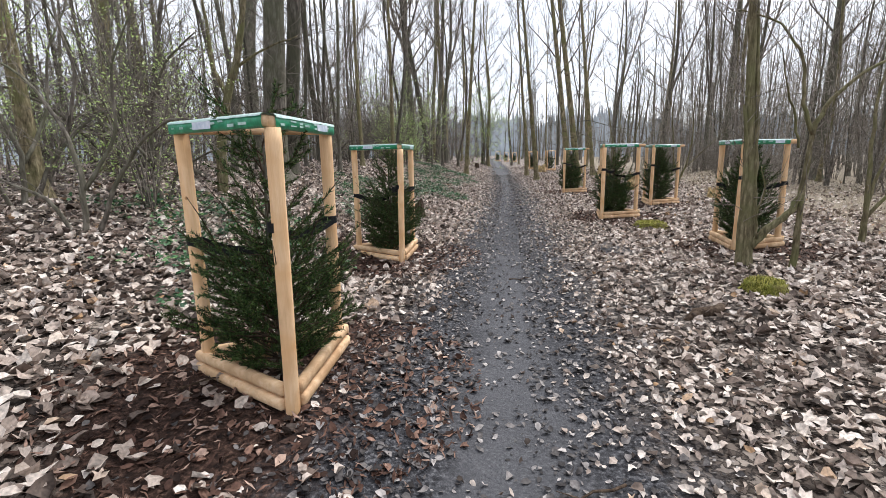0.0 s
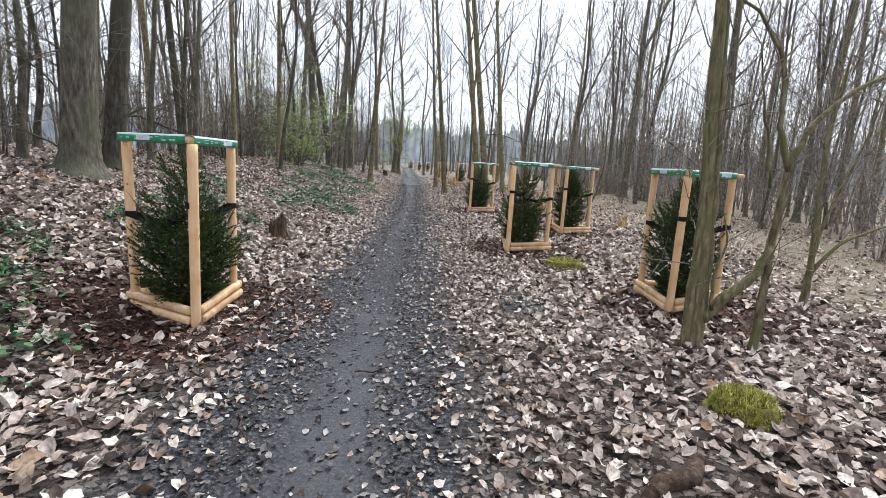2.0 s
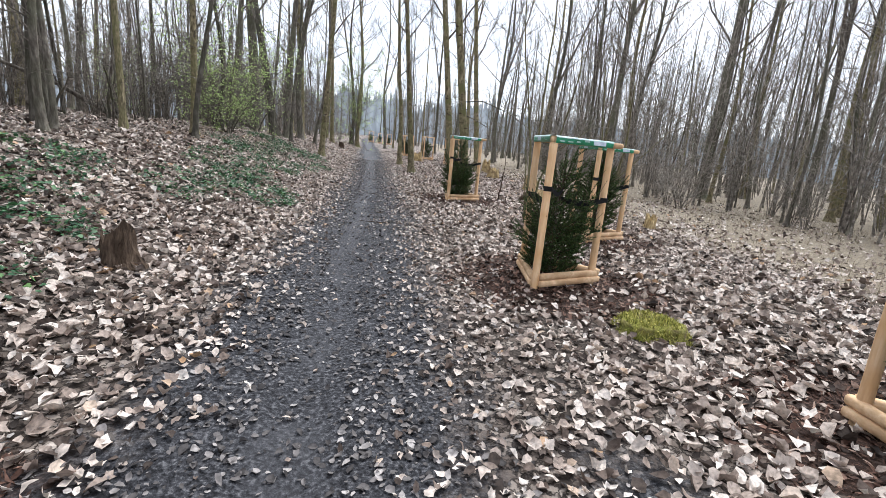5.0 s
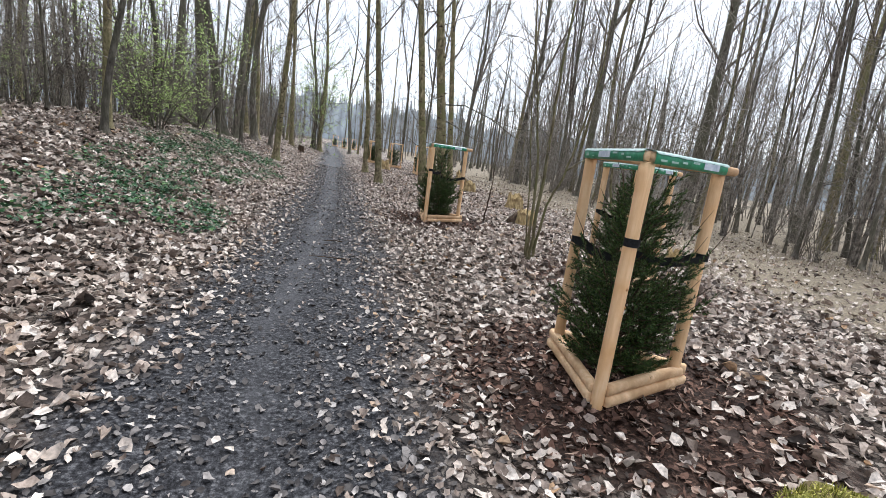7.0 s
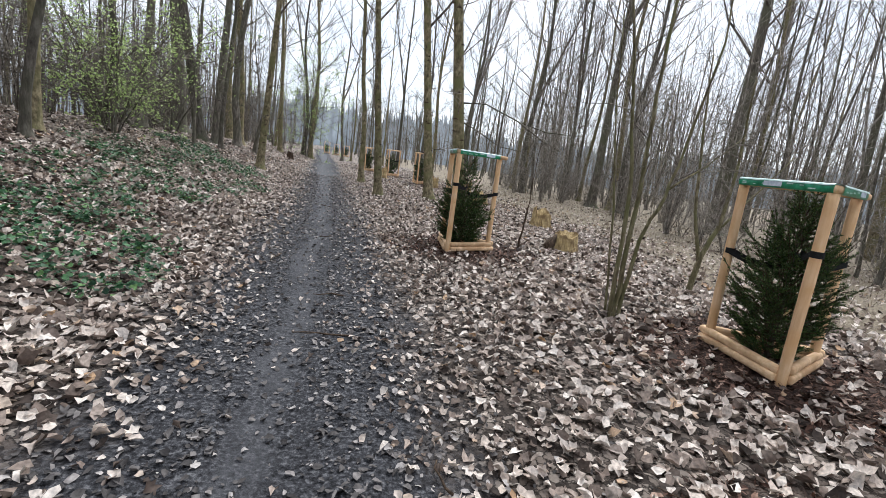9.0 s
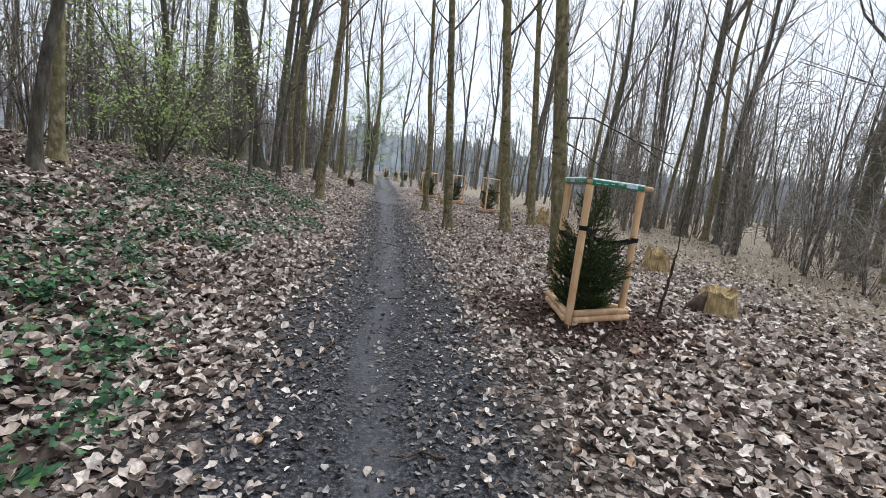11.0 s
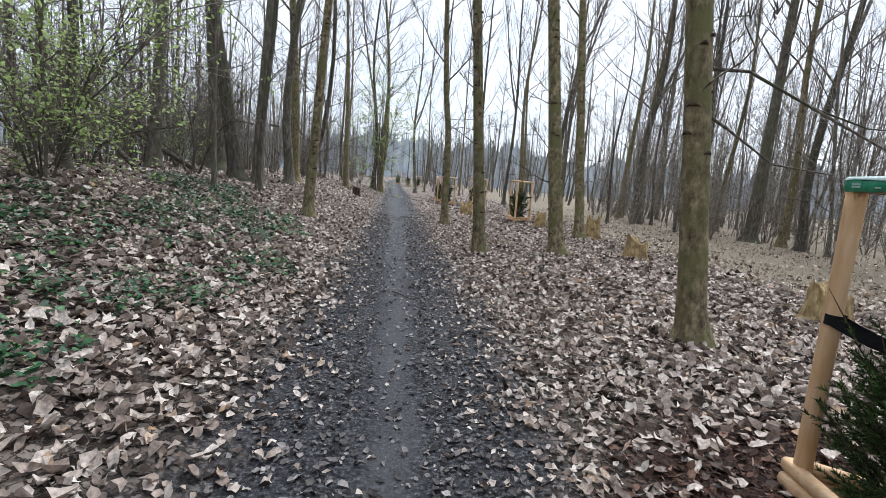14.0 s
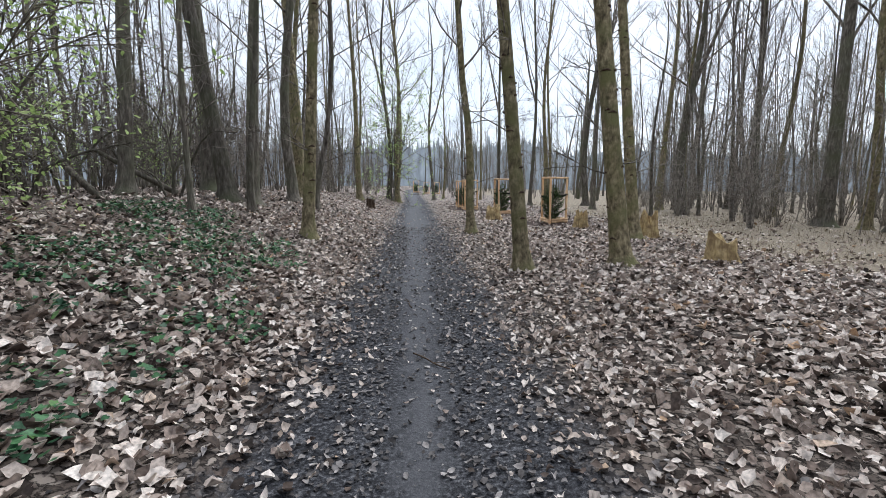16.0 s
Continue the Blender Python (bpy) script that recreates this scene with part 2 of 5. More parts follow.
M_END = material("sawn_log_end", [(0.45, 0.22, 0.1), (0.6, 0.34, 0.17)], 20, 4, rough=0.7)
M_FILM = material("green_printed_film", [(0.008, 0.16, 0.07), (0.015, 0.25, 0.12), (0.05, 0.36, 0.2)], 16, 3, rough=0.3, bump=0.15, bump_scale=18, spec=0.5)
M_PRINT = material("pale_print", [(0.32, 0.5, 0.45), (0.6, 0.72, 0.7)], 30, 3, rough=0.3, bump=0, spec=0.5)
M_PRINTBLUE = material("bluish_white_print", [(0.4, 0.5, 0.62), (0.75, 0.78, 0.85)], 22, 3, rough=0.3, bump=0, spec=0.5)
M_STRAP = material("black_webbing", [(0.008, 0.008, 0.009), (0.02, 0.02, 0.022)], 60, 3, rough=0.7, bump=0.3, bump_scale=200)
M_FRESH = material("fresh_splintered_wood", [(0.2, 0.13, 0.06), (0.46, 0.32, 0.16), (0.62, 0.48, 0.28)], 12, 6, (3, 3, 0.4), 0.7, 0.6, 30)
M_STUMP = material("torn_stump_wood", [(0.14, 0.1, 0.055), (0.48, 0.36, 0.18), (0.7, 0.56, 0.33)], 9, 6, (3, 3, 0.3), 0.8, 0.7, 30,
                   tint=(0.22, 0.15, 0.08), tint_scale=6)
M_ROT = material("rotten_wood", [(0.02, 0.014, 0.01), (0.07, 0.048, 0.034), (0.15, 0.11, 0.08)], 12, 6, (2, 2, 0.5), 0.95, 0.8, 30)
M_MOSS = material("moss", [(0.07, 0.08, 0.015), (0.22, 0.23, 0.045), (0.46, 0.43, 0.11)], 14, 6, rough=0.95, bump=0.9, bump_scale=60,
                  tint=(0.13, 0.1, 0.05), tint_scale=6)
M_MOSSBLADE = island_leaves("moss_tufts", [(0.0, (0.09, 0.095, 0.022)), (0.5, (0.28, 0.28, 0.055)), (1.0, (0.56, 0.5, 0.16))])


# ---- mesh helpers ----
class Geo:
    """Collects vertices and faces of one mesh."""

    def __init__(self):
        self.v, self.f, self.n = [], [], 0

    def add(self, verts, faces):
        self.f.extend([tuple(i + self.n for i in f) for f in faces])
        self.v.extend([tuple(p) for p in verts])
        self.n += len(verts)

    def tube(self, pts, radii, sides=6, cap=True, wobble=0.0, rng=None):
        pts = np.asarray(pts, float)
        whole = pts[-1] - pts[0]
        ref = np.eye(3)[int(np.argmin(np.abs(whole)))]
        tang = np.gradient(pts, axis=0)
        tang /= np.linalg.norm(tang, axis=1)[:, None] + 1e-9
        a = np.cross(tang, ref)
        a /= np.linalg.norm(a, axis=1)[:, None] + 1e-9
        b = np.cross(tang, a)
        ang = np.arange(sides) * 2 * math.pi / sides
        r = np.asarray(radii, float)[:, None]
        if wobble:
            r = r * (1 + wobble * rng.uniform(-1, 1, (len(pts), sides)))
        ring = pts[:, None, :] + (r * np.cos(ang))[:, :, None] * a[:, None, :] + (r * np.sin(ang))[:, :, None] * b[:, None, :]
        k = len(pts)
        faces = [(i * sides + j, i * sides + (j + 1) % sides, (i + 1) * sides + (j + 1) % sides, (i + 1) * sides + j)
                 for i in range(k - 1) for j in range(sides)]
        if cap and sides > 3:
            faces += [tuple(range(sides))[::-1], tuple((k - 1) * sides + j for j in range(sides))]
        self.add(ring.reshape(-1, 3), faces)

    def spikes(self, a, b, r):
        """Many three-sided tapering twigs from points a to points b, r thick at the foot."""
        a, b = np.asarray(a, float).reshape(-1, 3), np.asarray(b, float).reshape(-1, 3)
        r = np.broadcast_to(np.asarray(r, float), (len(a),))[:, None]
        d = b - a
        u = np.cross(d, np.where(np.abs(d[:, 2:3]) > 0.8 * np.linalg.norm(d, axis=1)[:, None], [[1.0, 0, 0]], [[0, 0, 1.0]]))
        u /= np.linalg.norm(u, axis=1)[:, None] + 1e-9
        w = np.cross(d, u)
        w /= np.linalg.norm(w, axis=1)[:, None] + 1e-9
        v = np.stack([a + u * r, a + (w * 0.87 - u * 0.5) * r, a - (w * 0.87 + u * 0.5) * r, b], 1).reshape(-1, 3)
        k = self.n + 4 * np.arange(len(a))[:, None, None] + np.array([[0, 1, 3], [1, 2, 3], [2, 0, 3]])
        self.f.extend(map(tuple, k.reshape(-1, 3).tolist()))
        self.v.extend(map(tuple, v.tolist()))
        self.n += len(v)

    def spray(self, p0, p1, count, ln, r, rng, spread=0.55):
        """Fine twigs set along the branches p0 to p1."""
        p0, p1 = np.repeat(np.asarray(p0, float).reshape(-1, 3), count, 0), np.repeat(np.asarray(p1, float).reshape(-1, 3), count, 0)
        way = p1 - p0
        size = np.linalg.norm(way, axis=1)[:, None]
        a = p0 + way * rng.uniform(0.25, 0.98, (len(p0), 1))
        d = way / (size + 1e-9) + rng.normal(0, spread, (len(p0), 3)) + np.array([0, 0, 0.15])
        d /= np.linalg.norm(d, axis=1)[:, None]
        b = a + d * size * ln * rng.uniform(0.5, 1.2, (len(p0), 1))
        self.spikes(a, b, r)
        return a, b

    def mesh(self, name, smooth=True):
        me = bpy.data.meshes.new(name)
        me.from_pydata(self.v, [], self.f)
        if smooth:
            me.polygons.foreach_set("use_smooth", [True] * len(me.polygons))
        me.update()
        return me


def put(name, geo, mat, parent=None, label="", smooth=True):
    """One mesh object from a Geo, a bmesh or a mesh."""
    if isinstance(geo, Geo):
        me = geo.mesh(name, smooth)
    elif isinstance(geo, bpy.types.Mesh):
        me = geo
    else:
        me = bpy.data.meshes.new(name)
        geo.to_mesh(me)
        geo.free()
        if smooth:
            me.polygons.foreach_set("use_smooth", [True] * len(me.polygons))
    if not me.materials:
        me.materials.append(mat)
    ob = new(name, me)
    if parent:
        ob.parent = parent
    if label:
        ob["label"] = label
    return ob


def tri_mesh(name, verts, tris, mat):
    """A mesh of many triangles from arrays."""
    me = bpy.data.meshes.new(name)
    me.vertices.add(len(verts))
    me.vertices.foreach_set("co", np.asarray(verts, np.float32).ravel())
    me.loops.add(3 * len(tris))
    me.loops.foreach_set("vertex_index", np.asarray(tris, np.int32).ravel())
    me.polygons.add(len(tris))
    me.polygons.foreach_set("loop_start", np.arange(0, 3 * len(tris), 3, dtype=np.int32))
    me.polygons.foreach_set("loop_total", np.full(len(tris), 3, np.int32))
    me.update(calc_edges=True)
    me.materials.append(mat)
    return me


# ---- the lie of the land ----
def path_x(y):
    return np.interp(y, [-10, 2, 13, 21, 31, 53, 90], [-0.05, -0.1, -0.2, -0.4, -0.85, -1.9, -4.2])


def wave(x, y, k, seed):
    a = seed * 1.7
    return (np.sin(k * (x * math.cos(a) + y * math.sin(a)) + seed) + np.sin(1.7 * k * (y * math.cos(a) - x * math.sin(a)) + 2.1 * seed)
            + np.sin(0.6 * k * (x + 0.7 * y) + 3.3 * seed)) / 3


def land(x, y):
    x, y = np.asarray(x, float), np.asarray(y, float)
    rise = np.clip((-x - 1.9) * 0.27, 0, None)
    rise = np.where(rise > 0.8, 0.8 + 0.45 * (1 - np.exp(-(rise - 0.8) / 0.45)), rise)
    rise = rise * np.interp(y, [-20, 3, 9, 34, 60], [0.6, 0.75, 1.0, 1.0, 0.55])
    fall = -np.clip(x - 6, 0, 40) * 0.02
    d = np.abs(x - path_x(y))
    rough = 0.035 * wave(x, y, 1.3, 1.0) + 0.016 * wave(x, y, 4.1, 2.0) + 0.006 * wave(x, y, 11, 4.0)
    dip = -0.03 * np.exp(-(d / 0.6) ** 2) - 0.03 * np.exp(-(d / 0.25) ** 2)
    ledge = 0.07 / (1 + np.exp(np.clip((x + 1.32 + 0.08 * wave(x, y, 1.2, 7.0)) / 0.035, -30, 30))) * np.clip(np.minimum((y - 16) / 3, (27 - y) / 3), 0, 1)
    knoll = ledge + 0.11 * np.exp(-((x + 1.6) ** 2 + (y - 2.6) ** 2) / 1.1)
    return rise + fall + knoll + rough * np.clip(d, 0.25, 1) + dip + 0.02


def high(x, y):
    return float(land(x, y))


GUARDS = [  # front post's place, way to the middle (degrees)
    (-1.24, 2.26, 124, "sparse"), (-1.58, 6.26, 122, "low"), (3.24, 7.42, 57, "bushy"), (1.88, 10.69, 53.5, "plume"),
    (3.64, 13.48, 57, "bushy"), (1.74, 17.8, 55, "low"), (3.65, 35.0, 66, "far"), (2.5, 40.0, 66, "far"),
    (1.2, 44.0, 66, "far"), (1.0, 47.5, 66, "far"), (-3.6, 84.0, 62, "far"), (-2.2, 86.0, 62, "far"), (-0.7, 86.0, 62, "far")]
SIDE = 0.82
REACH = SIDE / math.sqrt(3)


def guard_middle(g):
    return g[0] + REACH * math.cos(radians(g[2])), g[1] + REACH * math.sin(radians(g[2]))


def layers(x, y):
    """Trodden soil, bark mulch, straw and leaf cover at a place, each 0 to 1."""
    d = np.abs(x - path_x(y))
    wide = np.interp(y, [0, 8, 14, 20, 30, 60], [0.95, 0.95, 0.98, 1.0, 0.95, 0.95])
    trod = np.clip(1.2 - d / wide * 0.75, 0, 1)
    aside = np.clip(1 - np.hypot((x - 1.5) / 0.7, (y - 7.4) / 1.3), 0, 1) * 0.8
    trod = np.maximum(trod, aside)
    mulch = np.zeros_like(x)
    for g in GUARDS:
        mx, my = guard_middle(g)
        mulch = np.maximum(mulch, np.clip(2.0 - np.hypot(x - mx - 0.15, y - my) / 0.85, 0, 1))
    straw = np.clip((x - 5.2 - 0.8 * wave(x, y, 0.8, 3.0)) / 2.5, 0, 0.9)
    cover = np.clip(np.maximum(np.maximum((np.abs(x) - 5) / 3, (y - 30) / 9), 0.55), 0, 1)
    return trod, mulch, straw, cover


def grid_lines(lo, fine_lo, fine_hi, hi, step, grow):
    a = list(np.arange(fine_lo, fine_hi, step))
    s, p = step, a[-1]
    while p < hi:
        s *= grow
        p += s
        a.append(p)
    s, p = step, a[0]
    while p > lo:
        s *= grow
        p -= s
        a.insert(0, p)
    return np.array(a)


def ground_sheet():
    xs, ys = grid_lines(-500, -4, 5, 500, 0.13, 1.09), grid_lines(-120, 1, 25, 700, 0.16, 1.07)
    gx, gy = np.meshgrid(xs, ys)
    gz = land(gx, gy)
    v = np.stack([gx, gy, gz], -1).reshape(-1, 3)
    nx, ny = len(xs), len(ys)
    i = (np.arange(ny - 1)[:, None] * nx + np.arange(nx - 1)[None, :]).ravel()
    tris = np.concatenate([np.stack([i, i + 1, i + nx + 1], -1), np.stack([i, i + nx + 1, i + nx], -1)])
    me = tri_mesh("ground", v, tris, M_GROUND)
    me.polygons.foreach_set("use_smooth", [True] * len(me.polygons))
    off = np.abs(v[:, 0] - path_x(v[:, 1]) - 0.13 * wave(v[:, 0] * 0, v[:, 1], 0.9, 2.0) - 0.07 * wave(v[:, 0], v[:, 1], 2.7, 5.0))
    trail = np.clip(1.1 - off / np.interp(v[:, 1], [0, 6, 10, 20, 34], [0.75, 0.65, 0.35, 0.3, 0.75]), 0, 1) * np.interp(v[:, 1], [0, 5, 9, 16, 34], [0.72, 0.66, 0.35, 0.55, 0.85])
    for name, val in zip(("trod", "mulch", "straw", "cover", "trail"), (*layers(v[:, 0], v[:, 1]), trail)):
        me.attributes.new(name, "FLOAT", "POINT").data.foreach_set("value", np.asarray(val, np.float32))
    return tagged(new("ground", me), "woodland floor of brown leaf mould with a dark trodden footpath", "ground", kind="structure")


ground_sheet()


# ---- leaf litter ----
def outline(kind):
    """A leaf blade as a ring of (x, y) about its middle, 1 long."""
    if kind == "maple":
        r = [0.52, 0.36, 0.47, 0.33, 0.42, 0.2, 0.42, 0.33, 0.47, 0.36]
    elif kind == "oak":
        r = [0.52, 0.3, 0.34, 0.22, 0.3, 0.45, 0.3, 0.22, 0.34, 0.3]
    elif kind == "torn":
        r = [0.5, 0.4, 0.36, 0.47, 0.38, 0.36]
    elif kind == "sliver":
        r = [0.6, 0.16, 0.13, 0.55, 0.15, 0.12]
    elif kind == "ivy":
        r = [0.5, 0.32, 0.42, 0.36, 0.14, 0.36, 0.42, 0.32]
    else:
        r = [0.5, 0.36, 0.27, 0.3, 0.45, 0.3, 0.27, 0.36]
    a = np.arange(len(r)) * 2 * math.pi / len(r)
    return np.stack([np.array(r) * np.cos(a), np.array(r) * np.sin(a)], -1)


def leaf_cloud(name, pos, size, mat, rng, kinds=("maple", "oak", "oval"), tilt=0.45, curl=0.35, up=None):
    """Leaves of the given sizes at the given places, each turned, tilted, cupped and folded by chance."""
    allv, allt, base = [], [], 0
    pick = rng.integers(0, len(kinds), len(pos))
    for ki, kind in enumerate(kinds):
        sel = np.where(pick == ki)[0]
        if not len(sel):
            continue
        o = outline(kind)
        k, n = len(o), len(sel)
        ring = np.repeat(o[None], n, 0) * rng.uniform(0.8, 1.2, (n, k, 1)) * np.stack([np.ones(n), rng.uniform(0.7, 1.0, n)], -1)[:, None, :]
        rr = (ring ** 2).sum(-1)
        cup = rng.uniform(-1, 1.6, n)[:, None] * curl
        fold = np.abs(rng.normal(0, 1, n))[:, None] * curl
        z = cup * rr * 1.6 + fold * np.abs(ring[:, :, 1]) + rng.normal(0, 0.12, (n, k)) * curl
        p = np.concatenate([np.concatenate([ring, z[:, :, None]], -1), np.zeros((n, 1, 3))], 1)
        yaw, tx, ty = rng.uniform(0, 2 * math.pi, n), rng.normal(0, tilt, n), rng.normal(0, tilt, n)
        c, s = np.cos(tx)[:, None], np.sin(tx)[:, None]
        x, y, zz = p[:, :, 0], p[:, :, 1] * c - p[:, :, 2] * s, p[:, :, 1] * s + p[:, :, 2] * c
        c, s = np.cos(ty)[:, None], np.sin(ty)[:, None]
        x, zz = x * c + zz * s, zz * c - x * s
        c, s = np.cos(yaw)[:, None], np.sin(yaw)[:, None]
        x, y = x * c - y * s, x * s + y * c
        w = np.stack([x, y, zz], -1) * size[sel][:, None, None]
        if up is not None:
            w[:, :, 2] -= w[:, :, 2].min(1)[:, None] * up
        w += pos[sel][:, None, :]
        allv.append(w.reshape(-1, 3))
        i = np.arange(k)
        fan = np.stack([np.full(k, k), i, (i + 1) % k], -1)
        allt.append((np.arange(n)[:, None, None] * (k + 1) + fan[None]).reshape(-1, 3) + base)
        base += n * (k + 1)
    return tri_mesh(name, np.concatenate(allv), np.concatenate(allt), mat)


def litter():
    rng = np.random.default_rng(11)
    k = 800000
    x, y = rng.uniform(-16, 16, k), rng.uniform(-7, 56, k)
    near = np.interp(np.abs(x - 0.2), [4.4, 6.5, 9, 16], [1, 0.34, 0.1, 0.03]) * np.interp(y, [-7, -1, 0.5, 22, 30, 42, 56], [0.05, 0.25, 1, 1, 0.45, 0.12, 0.04])
    thin = rng.uniform(0, 1, k) < near
    x, y = x[thin], y[thin]
    trod, mulch, straw, _ = layers(x, y)
    patchy = 0.75 + 0.45 * wave(x, y, 1.9, 5.0) + 0.25 * wave(x, y, 5.3, 6.0)
    keep = rng.uniform(0, 1, len(x)) < np.clip(patchy, 0.7, 1) * (1 - 0.86 * mulch) * (1 - 0.3 * straw) * (1 - np.clip((trod - 0.3) * 1.5, 0, 0.97))
    x, y, straw = x[keep], y[keep], straw[keep]
    d = np.abs(x - path_x(y))
    size = (0.052 + 0.075 * rng.uniform(0, 1, len(x)) ** 1.2) * np.interp(d + 0.9 * np.clip(-x + path_x(y), 0, 1), [0.4, 1.3, 2.8], [0.55, 0.78, 1.1])
    pos = np.stack([x, y, land(x, y) + rng.uniform(0.0, 0.018, len(x))], -1)
    me = leaf_cloud("leaf_litter", pos, size, M_LITTER, rng, kinds=("maple", "torn", "torn", "torn"), tilt=0.34, curl=0.62, up=0.75)
    tagged(new("leaf_litter", me), "thick cover of dry pale brown fallen leaves on the woodland floor", "leaves", kind="stuff")

    k = 38000
    y = rng.uniform(0.5, 34, k)
    x = path_x(y) + rng.normal(0, 0.8, k)
    keep = (np.abs(x - path_x(y)) > 0.22) | (rng.uniform(0, 1, k) < 0.3)
    x, y = x[keep], y[keep]
    pos = np.stack([x, y, land(x, y) + rng.uniform(0.002, 0.008, len(x))], -1)
    me = leaf_cloud("trodden_leaves", pos, 0.014 + 0.052 * rng.uniform(0, 1, len(x)) ** 1.6, M_TRODDEN, rng, kinds=("torn",), tilt=0.25, curl=0.5, up=0.7)
    tagged(new("trodden_leaves", me), "small torn grey-brown leaves trodden into the dark footpath", "leaves", kind="stuff")

    x, y = [], []
    for g in GUARDS[:6]:
        mx, my = guard_middle(g)
        a, r = rng.uniform(0, 2 * math.pi, 3200), 1.35 * rng.uniform(0, 1, 3200) ** 0.6
        x.append(mx + r * np.cos(a))
        y.append(my + r * np.sin(a))
    x, y = np.concatenate(x), np.concatenate(y)
    pos = np.stack([x, y, land(x, y) + rng.uniform(0.0, 0.012, len(x))], -1)
    me = leaf_cloud("bark_mulch", pos, rng.uniform(0.03, 0.085, len(x)), M_CHIPS, rng, kinds=("sliver", "sliver", "torn"), tilt=0.35, curl=0.3, up=0.7)
    tagged(new("bark_mulch", me), "dark reddish-brown bark mulch spread around the tree guards", "mulch", kind="stuff")


litter()


def ivy():
    rng = np.random.default_rng(5)
    patches = [(-3.1, 4.8, 1.0, 1.5), (-4.6, 6.2, 1.6, 1.3), (-3.3, 9.8, 0.9, 1.8), (-3.0, 14.6, 0.8, 1.3), (-3.5, 18.3, 0.9, 2.2),
               (-3.4, 24.6, 1.15, 2.6), (-2.6, 20.6, 0.5, 0.7), (-4.6, 13.0, 0.8, 1.2), (-2.4, 19.0, 0.3, 0.5), (-5.0, 27.0, 0.9, 1.6),
               (-2.7, 16.4, 0.9, 1.3), (-2.1, 15.2, 0.5, 0.9), (-4.3, 21.6, 1.0, 1.4), (-2.2, 22.4, 0.4, 0.9), (-3.8, 11.6, 0.7, 1.0)]
    pos, size = [], []
    for cx, cy, rx, ry in patches:
        for _ in range(int(34 * rx * ry) + 4):
            a, r = rng.uniform(0, 2 * math.pi), rng.uniform(0, 1) ** 0.6
            kx, ky = cx + rx * r * math.cos(a), cy + ry * r * math.sin(a)
            m = int(rng.integers(8, 26))
            px, py = kx + rng.normal(0, 0.1, m), ky + rng.normal(0, 0.1, m)
            pos.append(np.stack([px, py, land(px, py) + rng.uniform(0.035, 0.13, m)], -1))
            size.append(rng.uniform(0.045, 0.095, m))
    me = leaf_cloud("ivy", np.concatenate(pos), np.concatenate(size), M_IVY, rng, kinds=("ivy",), tilt=0.4, curl=0.15, up=0.3)
    tagged(new("ivy", me), "dark green ivy creeping in patches through the dry leaves", "ivy", kind="stuff")


ivy()


def blades(name, pos, length, width, mat, rng, lean=0.5):
    """Thin bent blades, two triangles each."""
    n = len(pos)
    a, le = rng.uniform(0, 2 * math.pi, n), np.abs(rng.normal(0, lean, n))
    side = np.stack([-np.sin(a), np.cos(a), np.zeros(n)], -1) * (width / 2)[:, None]
    out = np.stack([np.cos(a) * np.sin(le), np.sin(a) * np.sin(le), np.cos(le)], -1)
    out2 = np.stack([np.cos(a) * np.sin(le * 1.9), np.sin(a) * np.sin(le * 1.9), np.cos(le * 1.9)], -1)
    mid = pos + out * (length * 0.55)[:, None]
    tip = mid + out2 * (length * 0.45)[:, None]
    v = np.stack([pos - side, pos + side, mid - side * 0.7, mid + side * 0.7, tip], 1).reshape(-1, 3)
    t = np.array([[0, 1, 3], [0, 3, 2], [2, 3, 4]])
    return tri_mesh(name, v, (np.arange(n)[:, None, None] * 5 + t[None]).reshape(-1, 3), mat)


def dry_grass():
    rng = np.random.default_rng(8)
    k = 26000
    x, y = 5.0 + 12 * rng.uniform(0, 1, k) ** 1.1, rng.uniform(2, 44, k)
    keep = rng.uniform(0, 1, k) < np.clip(0.5 + 0.8 * wave(x, y, 1.1, 3.0), 0.05, 1) * np.clip((x - 4.5) / 3, 0, 1)
    x, y = x[keep], y[keep]
    pos = np.stack([x, y, land(x, y) - 0.01], -1)
    me = blades("dry_grass", pos, rng.uniform(0.06, 0.26, len(x)), rng.uniform(0.006, 0.014, len(x)), M_STRAW, rng, 0.75)
    tagged(new("dry_grass", me), "flattened straw-coloured dry grass between leaves", "grass", kind="stuff")


dry_grass()


# ---- tree guards with young spruces ----
def rounded_bar(length, wide, tall, segs=3, rng=None, bow=0.0):
    """A bar along x from 0, with a rounded section and slightly uneven thickness."""
    g = Geo()
    sides = 12
    a = np.arange(sides) * 2 * math.pi / sides
    cx = np.sign(np.cos(a)) * np.abs(np.cos(a)) ** 0.7 * wide / 2
    cz = np.sign(np.sin(a)) * np.abs(np.sin(a)) ** 0.7 * tall / 2
    xs = [0, 0.012] + list(np.linspace(0, length, segs + 2)[1:-1]) + [length - 0.012, length]
    v = []
    for i, x in enumerate(xs):
        s = 0.86 if i in (0, len(xs) - 1) else 1 + (rng.uniform(-0.03, 0.03) if rng else 0)
        b = bow * math.sin(math.pi * x / length)
        v += [(x, cx[j] * s + b, cz[j] * s) for j in range(sides)]
    k = len(xs)
    f = [(i * sides + j, i * sides + (j + 1) % sides, (i + 1) * sides + (j + 1) % sides, (i + 1) * sides + j) for i in range(k - 1) for j in range(sides)]
    f += [tuple(range(sides))[::-1], tuple((k - 1) * sides + j for j in range(sides))]
    g.add(v, f)
    return g


def moved(geo, m):
    geo.v = [tuple(m @ Vector(p)) for p in geo.v]
    return geo


